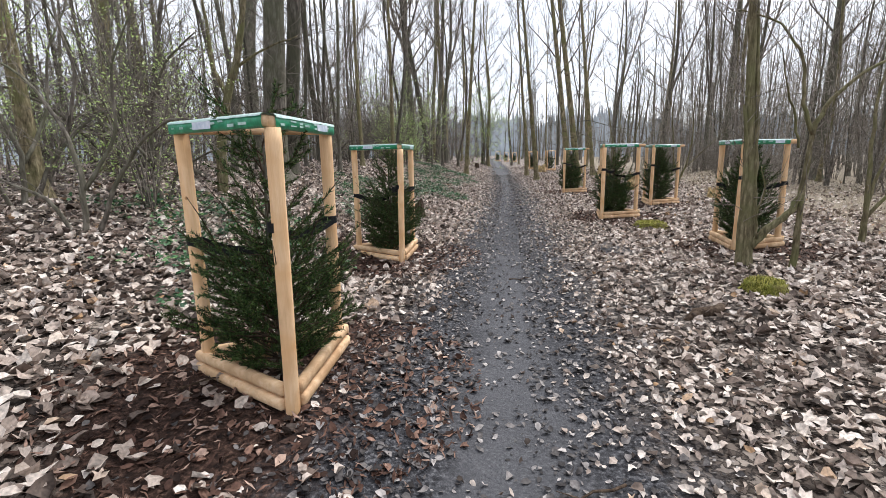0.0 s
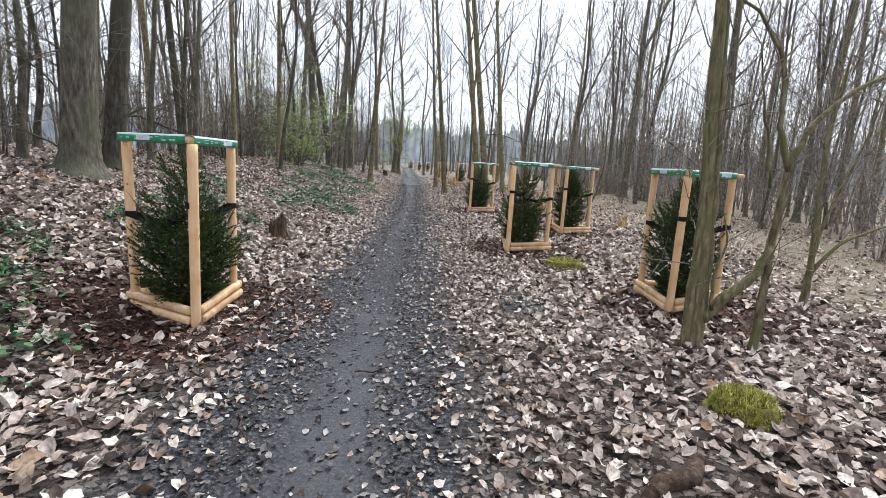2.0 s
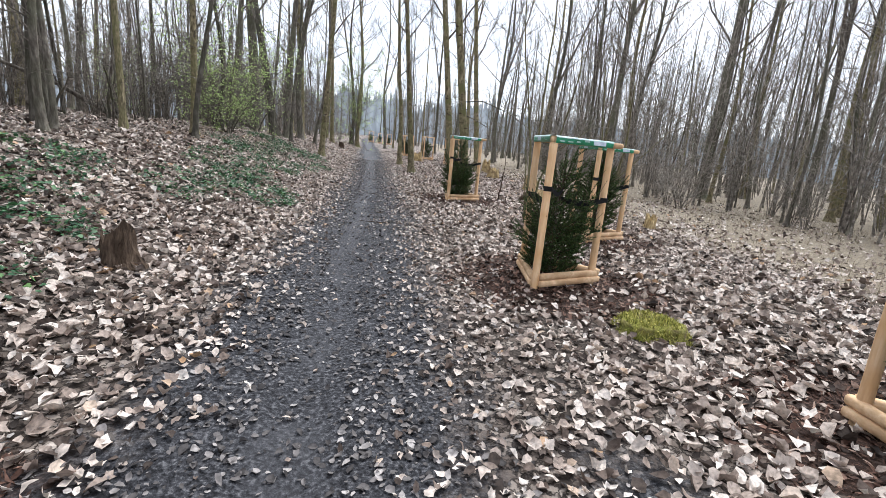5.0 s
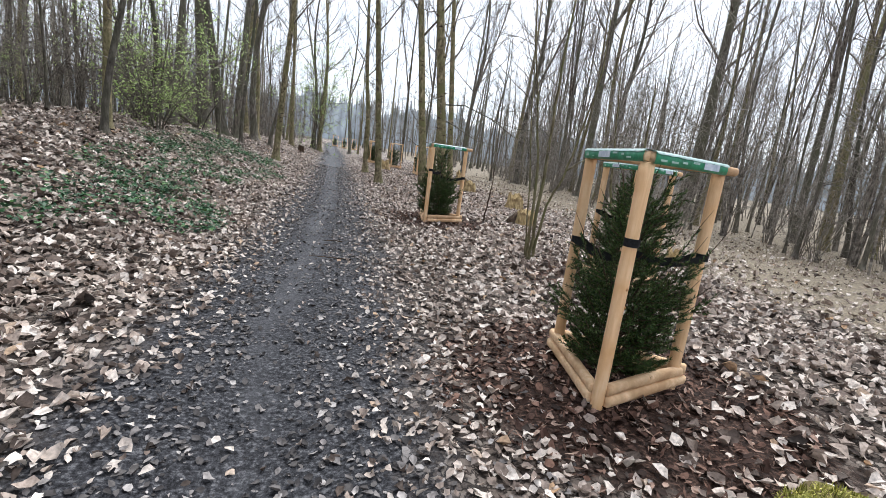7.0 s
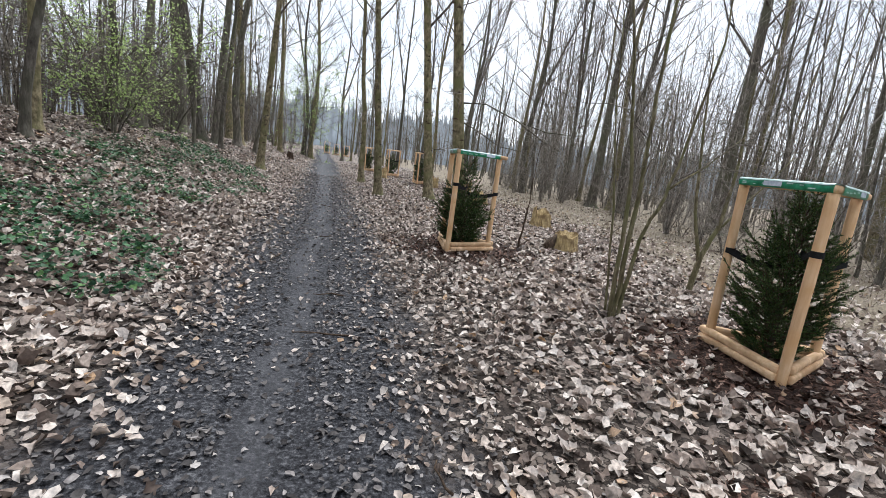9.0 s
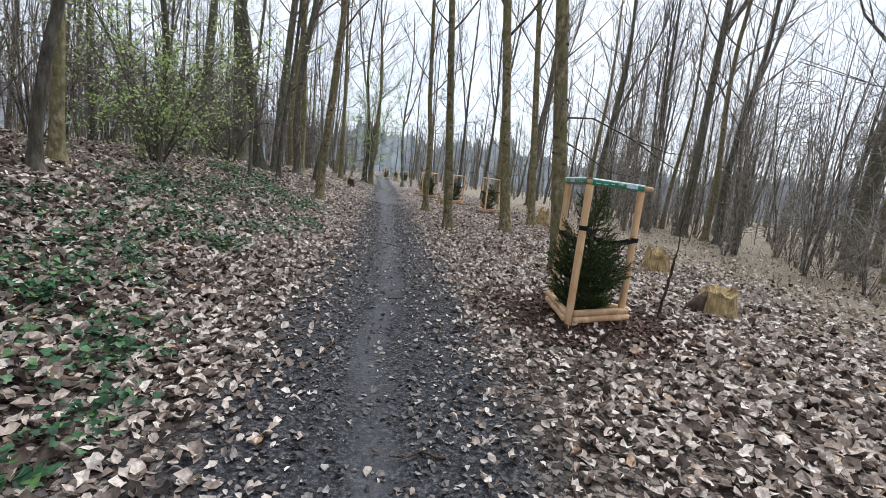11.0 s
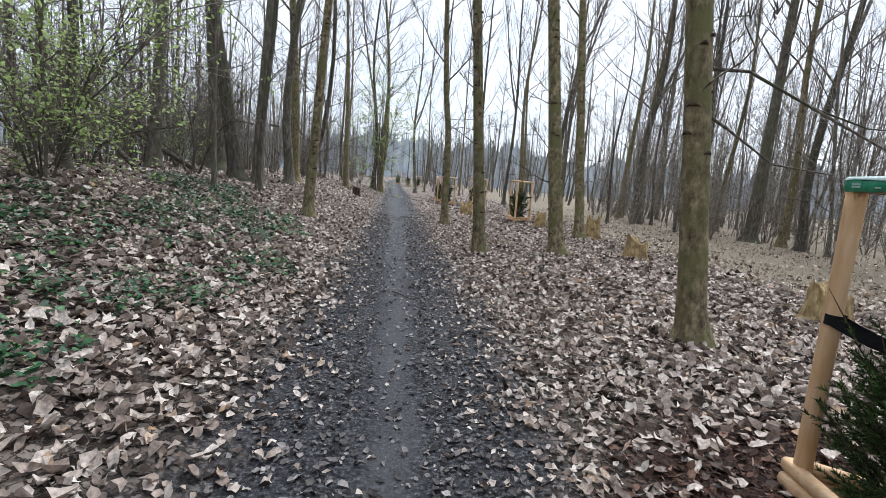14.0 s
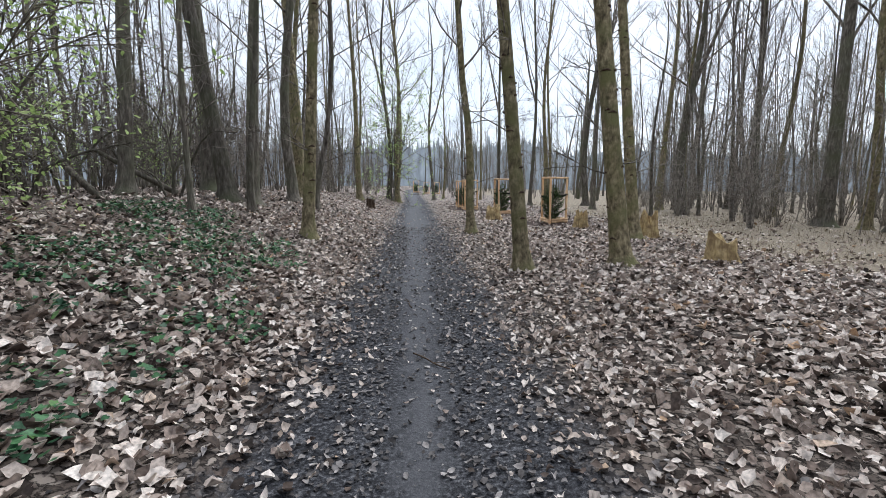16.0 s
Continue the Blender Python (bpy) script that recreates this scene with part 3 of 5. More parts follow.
def tree_guard(seed, label, bare_end, wide, deep, wrapped=True):
    """Three posts, two low logs a side, a top frame in printed film and black straps to the stem."""
    rng = np.random.default_rng(seed)
    corners = [Vector((0, -REACH, 0)), Vector((wide / 2, deep - REACH, 0)), Vector((-wide / 2, deep - REACH, 0))]
    thing = tagged(new("tree_guard"), label, "tree guard", "tree guards along the path")
    for i, c in enumerate(corners):
        g = Geo()
        zs = np.array([-0.12, 0.0, 0.3, 0.6, 0.9, 1.2, 1.5, 1.585])
        tilt = rng.normal(0, 0.006, 2)
        pts = np.stack([c.x + tilt[0] * zs, c.y + tilt[1] * zs, zs], -1)
        g.tube(pts, [0.042 + rng.uniform(-0.002, 0.002) for _ in zs], 14)
        post = put("post", g, M_POST, thing)
        for k in range(3):
            h = Geo()
            a, z = rng.uniform(0, 6.3), rng.uniform(0.3, 1.4)
            h.tube([(c.x + 0.039 * math.cos(a), c.y + 0.039 * math.sin(a), z), (c.x + 0.0445 * math.cos(a), c.y + 0.0445 * math.sin(a), z)], [0.011, 0.008], 8)
            put("knot", h, M_END, post, "brown knot")
    for i in range(3):
        a, b = corners[i], corners[(i + 1) % 3]
        span = (b - a).length
        way = (b - a).normalized()
        out = Vector((way.y, -way.x, 0))
        turn = math.atan2(way.y, way.x)
        for k, z in enumerate((0.072, 0.148)):
            over = -0.02 if i == 0 else 0.055 + rng.uniform(-0.02, 0.03)
            past = -0.02 if i == 2 else 0.055 + rng.uniform(-0.02, 0.03)
            g = rounded_bar(span + over + past, 0.068, 0.074, 4, rng, rng.uniform(-0.008, 0.008))
            start = a - way * over + out * (0.04 - 0.012 * k)
            tip = rng.uniform(-0.8, 0.8)
            log = put("base_log", moved(g, Matrix.Translation((start.x, start.y, z + 0.012 * (i == 1))) @ pose(0, 0, 0, 0, tip, math.degrees(turn))), M_RAIL, thing)
        over = 0.028
        past = 0.12 if bare_end and i == 0 else 0.028
        g = rounded_bar(span + over + past, 0.074, 0.062, 4, rng)
        start = a - way * over + out * 0.018
        zt = 1.614 + 0.002 * i
        put("top_rail", moved(g, Matrix.Translation((start.x, start.y, zt)) @ pose(0, 0, 0, 0, 0, math.degrees(turn))), M_RAIL, thing)
        if not wrapped:
            continue
        # film: a sleeve round the outer side, its pale edge folded over the top
        f = Geo()
        ln = span + over + (past if i or not bare_end else -0.06) + 0.012
        prof = [(0.008, 0.033), (0.028, 0.034), (0.038, 0.028), (0.041, 0.0), (0.038, -0.028), (0.028, -0.034), (0.008, -0.034)]
        n = 16
        v = []
        for s in range(n + 1):
            p = a + way * (ln * s / n - over - 0.006)
            for u, w in prof:
                k = u + 0.018 + rng.uniform(-0.0015, 0.0015)
                v.append((p.x + out.x * k, p.y + out.y * k, zt + w))
        q = len(prof)
        f.add(v, [(s * q + j, (s + 1) * q + j, (s + 1) * q + j + 1, s * q + j + 1) for s in range(n) for j in range(q - 1)])
        film = put("printed_film", f, M_FILM, thing, "green printed plastic film")
        fold = Geo()
        v = []
        for s in range(n + 1):
            p = a + way * (ln * s / n - over - 0.006)
            w = rng.uniform(0.005, 0.012)
            for u, h in ((-0.03, 0.036), (0.03, 0.0385), (0.0425, 0.03), (0.0445, 0.03 - w)):
                v.append((p.x + out.x * (u + 0.018), p.y + out.y * (u + 0.018), zt + h))
        fold.add(v, [(s * 4 + j, (s + 1) * 4 + j, (s + 1) * 4 + j + 1, s * 4 + j + 1) for s in range(n) for j in range(3)])
        put("film_edge", fold, M_PRINT, film, "whitish folded edge of the film")
        s = 0.04
        while s < ln - 0.1:
            w = rng.uniform(0.03, 0.08)
            for row in range(int(rng.integers(1, 3))):
                z = zt + rng.uniform(-0.02, 0.01)
                hgt = rng.uniform(0.005, 0.013)
                p0, p1 = a + way * (s - over), a + way * (s + w - over)
                u = 0.0622
                bar = Geo()
                bar.add([(p0.x + out.x * u, p0.y + out.y * u, z), (p1.x + out.x * u, p1.y + out.y * u, z),
                         (p1.x + out.x * u, p1.y + out.y * u, z + hgt), (p0.x + out.x * u, p0.y + out.y * u, z + hgt)], [(0, 1, 2, 3)])
                put("print_bar", bar, M_PRINT, film, "pale print", smooth=False)
            s += w + rng.uniform(0.03, 0.09)
        s = ln * (0.3 if i == 2 else 0.62)
        p0, p1 = a + way * (s - over), a + way * (s + 0.19 - over)
        bar = Geo()
        bar.add([(p.x + out.x * 0.0632, p.y + out.y * 0.0632, zt + w) for p, w in ((p0, -0.02), (p1, -0.02), (p1, 0.02), (p0, 0.02))], [(0, 1, 2, 3)])
        put("print_panel", bar, M_PRINTBLUE, film, "bluish white printed panel", smooth=False)
    for i, c in enumerate(corners):
        z = 1.03 + (0.06, 0.0, -0.08)[i] + rng.uniform(-0.03, 0.03)
        g = Geo()
        n = 16
        v = []
        for j in range(n):
            a = 2 * math.pi * j / n
            for r, dz in ((0.0465, -0.026), (0.0465, 0.026)):
                v.append((c.x + r * math.cos(a), c.y + r * math.sin(a), z + dz))
        g.add(v, [(2 * j, 2 * ((j + 1) % n), 2 * ((j + 1) % n) + 1, 2 * j + 1) for j in range(n)])
        way = Vector((-c.x, -c.y, 0)).normalized()
        out = Vector((way.y, -way.x, 0))
        for sgn in (-1, 1):
            p0, p1 = c + out * sgn * 0.047, way * (-0.02) + out * sgn * 0.03
            v = []
            for t in np.linspace(0, 1, 7):
                p = p0.lerp(p1, t)
                sag = -0.05 * math.sin(math.pi * t) - 0.03 * t
                v += [(p.x, p.y, z + sag - 0.025), (p.x, p.y, z + sag + 0.025)]
            g.add(v, [(2 * k, 2 * k + 2, 2 * k + 3, 2 * k + 1) for k in range(6)])
        put("strap", g, M_STRAP, thing, "black webbing strap")
    return thing


def spruce(seed, label, tall, shape, density, rise=(14, 52), gap=0.0026, needle=0.0034):
    """A young spruce: stem, boughs that sweep up, and needles set round every twig. shape(t): bough length at t of the height; rise: slope of the lowest and the upper boughs."""
    rng = np.random.default_rng(seed)
    thing = tagged(new("young_spruce"), label, "spruce tree", "young spruces in guards")
    g = Geo()
    zs = np.linspace(-0.05, tall, 9)
    g.tube(np.stack([0.01 * np.sin(zs * 5), 0.01 * np.cos(zs * 4), zs], -1), np.linspace(0.026, 0.004, 9), 8)
    put("trunk", g, M_DARKBARK, thing)
    lines = []
    z, az = 0.07, 0.0
    while z < tall * 0.97:
        t = z / tall
        for _ in range(density(t)):
            az += 2.4 + rng.uniform(-0.4, 0.4)
            ln = shape(t) * rng.uniform(0.7, 1.15) * min(1, 0.45 + z / 0.5)
            el = radians(rise[0] + (rise[1] - rise[0]) * min(1, t / 0.6) + rng.uniform(-12, 14))
            s = np.linspace(0, 1, 7)[:, None]
            flat = np.array([math.cos(az), math.sin(az), 0])
            p = np.array([0, 0, z]) + flat * ln * math.cos(el) * s + np.array([0, 0, 1]) * ln * (math.sin(el) * s + 0.22 * s ** 2)
            p[1:] += rng.normal(0, 0.008, (6, 3))
            wood = Geo()
            wood.tube(p[::2], np.linspace(0.007, 0.0025, 4), 3, cap=False)
            lines.append(p[2:])
            if t > 0.22 and rng.uniform() < 0.55:
                shoot = p[-1] - p[-3]
                shoot = shoot / np.linalg.norm(shoot) + np.array([0, 0, 0.15])
                tip = p[-1] + shoot * rng.uniform(0.1, 0.26)
                wood.tube([p[-1], (p[-1] + tip) / 2 + rng.normal(0, 0.008, 3), tip], [0.0035, 0.003, 0.0015], 4, cap=False)
                lines.append(np.stack([p[-1], p[-1] * 0.55 + tip * 0.45]))
            side = np.array([-math.sin(az), math.cos(az), 0])
            for k in range(2, 6):
                for sg in (-1, 1):
                    if rng.uniform() < 0.2:
                        continue
                    tl = ln * (0.5 - 0.06 * k) * rng.uniform(0.6, 1.2) + 0.05
                    w = flat * 0.75 + side * sg * 0.7 + np.array([0, 0, rng.uniform(-0.05, 0.55)])
                    q = p[k] + w / np.linalg.norm(w) * tl * np.linspace(0, 1, 4)[:, None]
                    q[1:, 2] += np.array([0, 0.01, 0.03]) * rng.uniform(0, 2)
                    wood.tube(q[::3], [0.004, 0.0015], 3, cap=False)
                    lines.append(q)
            put("bough", wood, M_ROT, thing)
        z += 0.05
    pts, dirs = [], []
    for q in lines:
        seg = np.diff(q, axis=0)
        ln = np.linalg.norm(seg, axis=1)
        m = max(5, int(ln.sum() / gap))
        u = np.sort(rng.uniform(0, len(seg), m))
        i = np.minimum(u.astype(int), len(seg) - 1)
        pts.append(q[i] + seg[i] * (u - i)[:, None])
        dirs.append(seg[i] / (ln[i][:, None] + 1e-9))
    pts, dirs = np.concatenate(pts), np.concatenate(dirs)
    n = len(pts)
    w = rng.normal(0, 1, (n, 3))
    w -= dirs * (w * dirs).sum(1)[:, None]
    w /= np.linalg.norm(w, axis=1)[:, None]
    nd = w * 0.8 + dirs * 0.75 + np.array([0, 0, 0.15])
    nd /= np.linalg.norm(nd, axis=1)[:, None]
    sd = np.cross(nd, rng.normal(0, 1, (n, 3)))
    sd /= np.linalg.norm(sd, axis=1)[:, None]
    ln = rng.uniform(0.02, 0.036, n)[:, None]
    v = np.stack([pts - sd * needle, pts + sd * needle, pts + nd * ln], 1).reshape(-1, 3)
    put("needles", tri_mesh("needles", v, np.arange(3 * n).reshape(-1, 3), M_NEEDLE), M_NEEDLE, thing)
    return thing


guard_kinds = [tree_guard(3, "three-post tree guard of peeled pine with green film on top", False, 0.86, 0.745),
               tree_guard(4, "three-post tree guard of peeled pine, one log end bare of film", True, 0.86, 0.745),
               tree_guard(5, "three-post tree guard of pale peeled pine without film", False, 0.86, 0.745, False)]
spruce_kinds = {
    "sparse": spruce(21, "young dark green spruce, dense below and bare-twigged above", 1.55,
                     lambda t: 0.64 - 0.5 * t if t < 0.42 else 0.36, lambda t: 7 if t < 0.3 else 5 if t < 0.42 else 1, (12, 52)),
    "bushy": spruce(22, "bushy dark green young spruce filling its guard", 1.42,
                    lambda t: 0.5 if t < 0.45 else 0.5 - 0.6 * (t - 0.45), lambda t: 7 if t < 0.25 else 5 if t < 0.6 else 2, (20, 58)),
    "plume": spruce(25, "young spruce with steep feathery boughs, dense below", 1.18,
                    lambda t: 0.56 if t < 0.4 else 0.36, lambda t: 8 if t < 0.4 else 2, (16, 62)),
    "low": spruce(23, "young spruce with wide low boughs and a thin leader", 1.42,
                  lambda t: 0.62 - 0.4 * t, lambda t: 8 if t < 0.4 else 3 if t < 0.55 else 1, (20, 60)),
    "far": spruce(24, "rounded dark green young spruce in a distant guard", 1.3,
                  lambda t: 0.45 if t < 0.6 else 0.2, lambda t: 4 if t < 0.6 else 1, (16, 50), 0.008, 0.011)}
for i, (gx, gy, way, kind) in enumerate(GUARDS):
    mx, my = guard_middle((gx, gy, way))
    at = pose(mx, my, high(gx, gy) - 0.015, 0, 0, way - 90)
    src = guard_kinds[1] if 2 <= i <= 5 else guard_kinds[2 if i > 5 else 0]
    if i in (0, 2, 6):
        src.matrix_basis = at
    else:
        copy_thing(src, at)
    sp = spruce_kinds[kind]
    at = pose(mx, my, high(mx, my) - 0.01, 0, 0, (40 + 77 * i) % 360)
    if "placed" not in sp:
        sp["placed"] = 1
        sp.matrix_basis = at
    else:
        copy_thing(sp, at)


# ---- trees ----
def bare_tree(seed, label, tall, dia, first=0.3, limbs=20, twigs=6, sides=8, lean=(0, 0), wander=0.12, bark=None, fork=0.0, low=0, kink=0.0, limb_thick=0.36):
    """A leafless tree: trunk with a flared foot, limbs from `first` of its height, forking twigs. low: thin dead branches lower down."""
    rng = np.random.default_rng(seed)
    thing = tagged(new("bare_tree"), label, "tree", "woodland trees")
    trunk, crown = Geo(), Geo()
    z = np.concatenate([[-0.25, 0.0, 0.08, 0.2, 0.4], np.linspace(0.8, tall, 13)])
    t = np.clip(z / tall, 0, 1)
    ph = rng.uniform(0, 6.3, 4)
    px = lean[0] * z + wander * (np.sin(ph[0] + z * 0.5) - math.sin(ph[0])) * np.clip(z / 2, 0, 1) + kink * np.exp(-((z - 2.6) / 0.8) ** 2)
    py = lean[1] * z + wander * (np.sin(ph[1] + z * 0.43) - math.sin(ph[1])) * np.clip(z / 2, 0, 1)
    pts = np.stack([px, py, z], -1)
    r = dia / 2 * (1 - 0.8 * t ** 0.85) * (1 + 0.95 * np.exp(-np.clip(z, 0, None) / 0.16))
    trunk.tube(pts, r, sides, wobble=0.07, rng=rng)

    def limb(start, az, el, ln, rad, sd, ntw):
        s = np.linspace(0, 1, 6)[:, None]
        d = np.array([math.cos(az) * math.cos(el), math.sin(az) * math.cos(el), math.sin(el)])
        p = start + d * ln * s + np.array([0, 0, 1]) * ln * 0.18 * s ** 2
        p[1:] += np.cumsum(rng.normal(0, 0.022 * ln, (5, 3)), 0)
        crown.tube(p, rad * (1 - 0.8 * s[:, 0]), sd, cap=False)
        for _ in range(ntw):
            u = rng.uniform(0.25, 1.0)
            i = min(4, int(u * 5))
            q0 = p[i] + (p[i + 1] - p[i]) * (u * 5 - i)
            a2, e2, l2 = az + rng.choice([-1, 1]) * rng.uniform(0.4, 1.2), el + rng.uniform(-0.3, 0.6), ln * rng.uniform(0.25, 0.5)
            d2 = np.array([math.cos(a2) * math.cos(e2), math.sin(a2) * math.cos(e2), math.sin(e2)])
            q = q0 + d2 * l2 * np.linspace(0, 1, 3)[:, None]
            q[1:] += rng.normal(0, 0.04 * l2, (2, 3))
            r2 = max(0.009, rad * 0.34)
            crown.tube(q, [r2, r2 * 0.65, r2 * 0.3], 3, cap=False)
            crown.spray(q[0], q[2], 4, 0.65, max(0.007, r2 * 0.5), rng)

    def on_trunk(u):
        zz = u * tall
        return np.array([np.interp(zz, z, px), np.interp(zz, z, py), zz]), float(np.interp(zz, z, r))

    for k in range(limbs):
        u = first + (0.97 - first) * (k + rng.uniform(0, 1)) / limbs
        p, rr = on_trunk(u)
        limb(p, k * 2.4 + rng.uniform(-0.6, 0.6), radians(rng.uniform(30, 65)), tall * (0.12 + 0.2 * (1 - u)) * rng.uniform(0.6, 1.2), rr * limb_thick, 4, twigs)
    for k in range(low):
        p, rr = on_trunk(rng.uniform(0.08, first))
        limb(p, rng.uniform(0, 6.3), radians(rng.uniform(0, 40)), rng.uniform(0.8, 2.4), min(rr * 0.25, 0.016), 3, 3)
    if fork:
        p, rr = on_trunk(fork)
        limb(p, rng.uniform(0, 6.3), radians(68), tall * (1 - fork) * 0.75, rr * 0.75, 7, 12)
    put("trunk", trunk, bark or M_DARKBARK, thing)
    put("crown", crown, M_TWIG, thing, "bare twigs")
    return thing


def stand(x, y, turn=0, wide=1.0, tall=1.0):
    return pose(x, y, high(x, y) - 0.03, 0, 0, turn) @ Matrix.Diagonal((wide, wide, tall, 1))


def scars(tree, seed, dia, lean, tall):
    """Dark crosswise bark scars and a few knots on a smooth trunk."""
    rng = np.random.default_rng(seed)
    for k in range(26):
        z = rng.uniform(0.4, 5.2)
        r = dia / 2 * (1 - 0.8 * (z / tall) ** 0.85) + 0.007
        a0, half = rng.uniform(0, 6.3), rng.uniform(0.25, 0.6)
        arc = np.linspace(a0 - half, a0 + half, 6)
        sag = 0.02 * (1 - ((arc - a0) / half) ** 2)
        g = Geo()
        g.tube(np.stack([lean[0] * z + r * np.cos(arc), lean[1] * z + r * np.sin(arc), z + sag], -1),
               [0.004, 0.013, 0.02, 0.018, 0.012, 0.004], 5)
        put("bark_scar", g, M_ROT, tree, "dark crosswise bark scar")


NEAR_TREES = [  # place, thickness, height, lean, kink, fork, bark, label
    (2.7, 21.1, 0.28, 17, (-0.14, 0), 0, 0, M_BARK, "grey-green beech trunk with dark scars beside a tree guard"),
    (2.88, 26.6, 0.33, 17, (-0.13, 0.0), 0, 0, M_BARK, "greenish grey trunk leaning slightly, mossy at its foot"),
    (1.12, 26.3, 0.26, 16, (-0.1, 0), 0, 0, M_BARK, "slim olive-grey trunk leaning beside the footpath"),
    (0.69, 32.2, 0.25, 15, (-0.07, 0), 0.14, 0, M_BARK, "slim trunk with a kink beside the footpath"),
    (4.7, 30.4, 0.3, 17, (-0.11, 0), 0, 0, M_BARK, "straight grey-green trunk in front of a splintered stump"),
    (-3.0, 28.4, 0.26, 16, (0.06, 0), 0, 0, M_BARK, "slim mossy trunk on the ivy bank"),
    (-5.65, 30.8, 0.42, 17, (-0.16, 0.0), 0, 0.3, M_DARKBARK, "thick leaning forked tree with dark bark"),
    (-5.2, 31.2, 0.34, 18, (0.05, 0), 0, 0, M_DARKBARK, "straight dark trunk beside a leaning tree"),
    (-7.0, 28.9, 0.32, 16, (0.05, 0), 0, 0.4, M_DARKBARK, "dark trunk in the thicket on the bank"),
    (-5.83, 10.85, 0.58, 19, (0.07, 0), 0, 0.5, M_DARKBARK, "very thick old trunk with dark furrowed bark"),
    (-6.2, 12.3, 0.42, 19, (0.1, 0), 0, 0.5, M_DARKBARK, "thick dark trunk behind an older one"),
    (-5.4, 20.35, 0.2, 12, (0.02, 0), 0, 0.3, M_BARK, "short crooked trunk with mossy bark on the bank"),
    (-7.2, 33.3, 0.6, 19, (-0.05, 0), 0, 0.4, M_DARKBARK, "thick dark leaning trunk in the thicket"),
    (14.4, 36.2, 0.55, 20, (0.01, 0), 0, 0.5, M_DARKBARK, "very thick trunk at the edge of the pole wood"),
    (16.0, 28.3, 0.6, 20, (0.0, 0), 0, 0.5, M_DARKBARK, "very thick ivy-darkened trunk at the wood's edge"),
]
for i, (x, y, dia, tall, lean, kink, fork, bark, label) in enumerate(NEAR_TREES):
    tr = bare_tree(100 + i, label, tall, dia, 0.3, 16, 6, 14, lean, 0.0 if i < 6 else 0.035, bark, fork, 5, kink)
    tr.matrix_basis = stand(x, y)
    if i < 6:
        scars(tr, 600 + i, dia, lean, tall)
    if i == 0:
        for pts in (((0, 0, 2.75), (0.7, 0.3, 2.85), (1.6, 0.5, 2.6), (2.4, 0.6, 2.45), (3.4, 0.8, 2.5)),
                    ((0, 0, 2.4), (0.5, 0.2, 2.25), (1.2, 0.4, 1.95), (2.0, 0.5, 1.9)), ((1.6, 0.5, 2.6), (2.2, 0.2, 2.2), (2.7, 0.1, 2.0))):
            g = Geo()
            pts = [(p[0] - 0.37, p[1], p[2]) for p in pts]
            g.tube(pts, np.linspace(0.02, 0.006, len(pts)), 6)
            put("branch", g, M_DARKBARK, tr, "thin dark side branch")

tree_kinds = [bare_tree(200 + k, "tall leafless tree with dark grey bark", 17, 0.4, 0.36, 15, 5, 8, (0.02 * (k - 2), 0.01), 0.18,
                        M_DARKBARK if k % 2 else M_BARK, 0.35 if k in (1, 3) else 0, 3) for k in range(5)]
pole_kinds = [bare_tree(300 + k, "slender leafless pole-like tree", 14, 0.14, 0.22, 11, 4, 6, (0.015 * (k - 1.5), 0.01 * k), 0.22, M_DARKBARK, 0, 5)
              for k in range(5)]
tree_spots = [(13.4, 47.5, .4), (12.4, 42.9, .45), (12.9, 43.6, .32), (15, 41.2, .36), (16.6, 42, .32), (14.9, 35.0, .34), (14.8, 33.9, .34),
              (14.8, 25.9, .26), (17.8, 24, .36), (19, 21.8, .3), (21, 25.4, .38), (10, 51.2, .4), (22, 32.9, .5), (8.8, 46.0, .35),
              (-7.1, 41.6, .55), (-5.4, 36.2, .4), (-5.0, 34.0, .34), (-5.9, 17.7, .2), (-7.75, 18.1, .3), (-6.7, 5.7, .3),
              (-2.9, 49.6, .35), (-3.6, 50.8, .3), (-3.5, 57, .4), (-0.6, 60, .35), (0.3, 64, .3), (-4.4, 43.5, .3), (-8.2, 14.5, .45), (-8.8, 9.2, .4),
              (5.8, 49.5, .28), (6.6, 47.5, .26), (7.3, 52, .34), (4.8, 58, .3), (3.6, 61, .25), (2.4, 70, .3), (-6.2, 54, .3)]
pole_spots = [(-5.74, 14.9, .15), (-6.0, 15.6, .12), (-5.0, 19.4, .16), (-4.6, 29.6, .16), (-4.1, 33.4, .2), (-6.3, 24.9, .2), (-4.9, 27.5, .15), (9.5, 40, .14)]
wood_rng = np.random.default_rng(77)


def free_spot(x, y, gap, taken):
    return all((x - a) ** 2 + (y - b) ** 2 > gap * gap for a, b, *_ in taken)


taken = list(tree_spots) + list(pole_spots) + [(n[0], n[1], 0) for n in NEAR_TREES]
for want, x0, x1, y0, y1, spots, lo, hi, gap in ((24, 14, 40, 0, 62, tree_spots, .2, .4, 1.5), (80, 12.5, 30, 6, 56, pole_spots, .07, .17, 0.5),
                                                 (20, -24, -7.5, 0, 62, tree_spots, .18, .34, 1.5), (62, -20, -6.6, 0, 60, pole_spots, .06, .16, 0.5),
                                                 (10, -14, 16, -14, -5, tree_spots, .25, .4, 2.0)):
    got = 0
    for _ in range(4000):
        if got == want:
            break
        x, y = wood_rng.uniform(x0, x1), wood_rng.uniform(y0, y1)
        if free_spot(x, y, gap, taken) and not (y > 45 and -3 < x < 0.21 * (y - 15)):
            d = wood_rng.uniform(lo, hi)
            spots.append((x, y, d))
            taken.append((x, y, d))
            got += 1
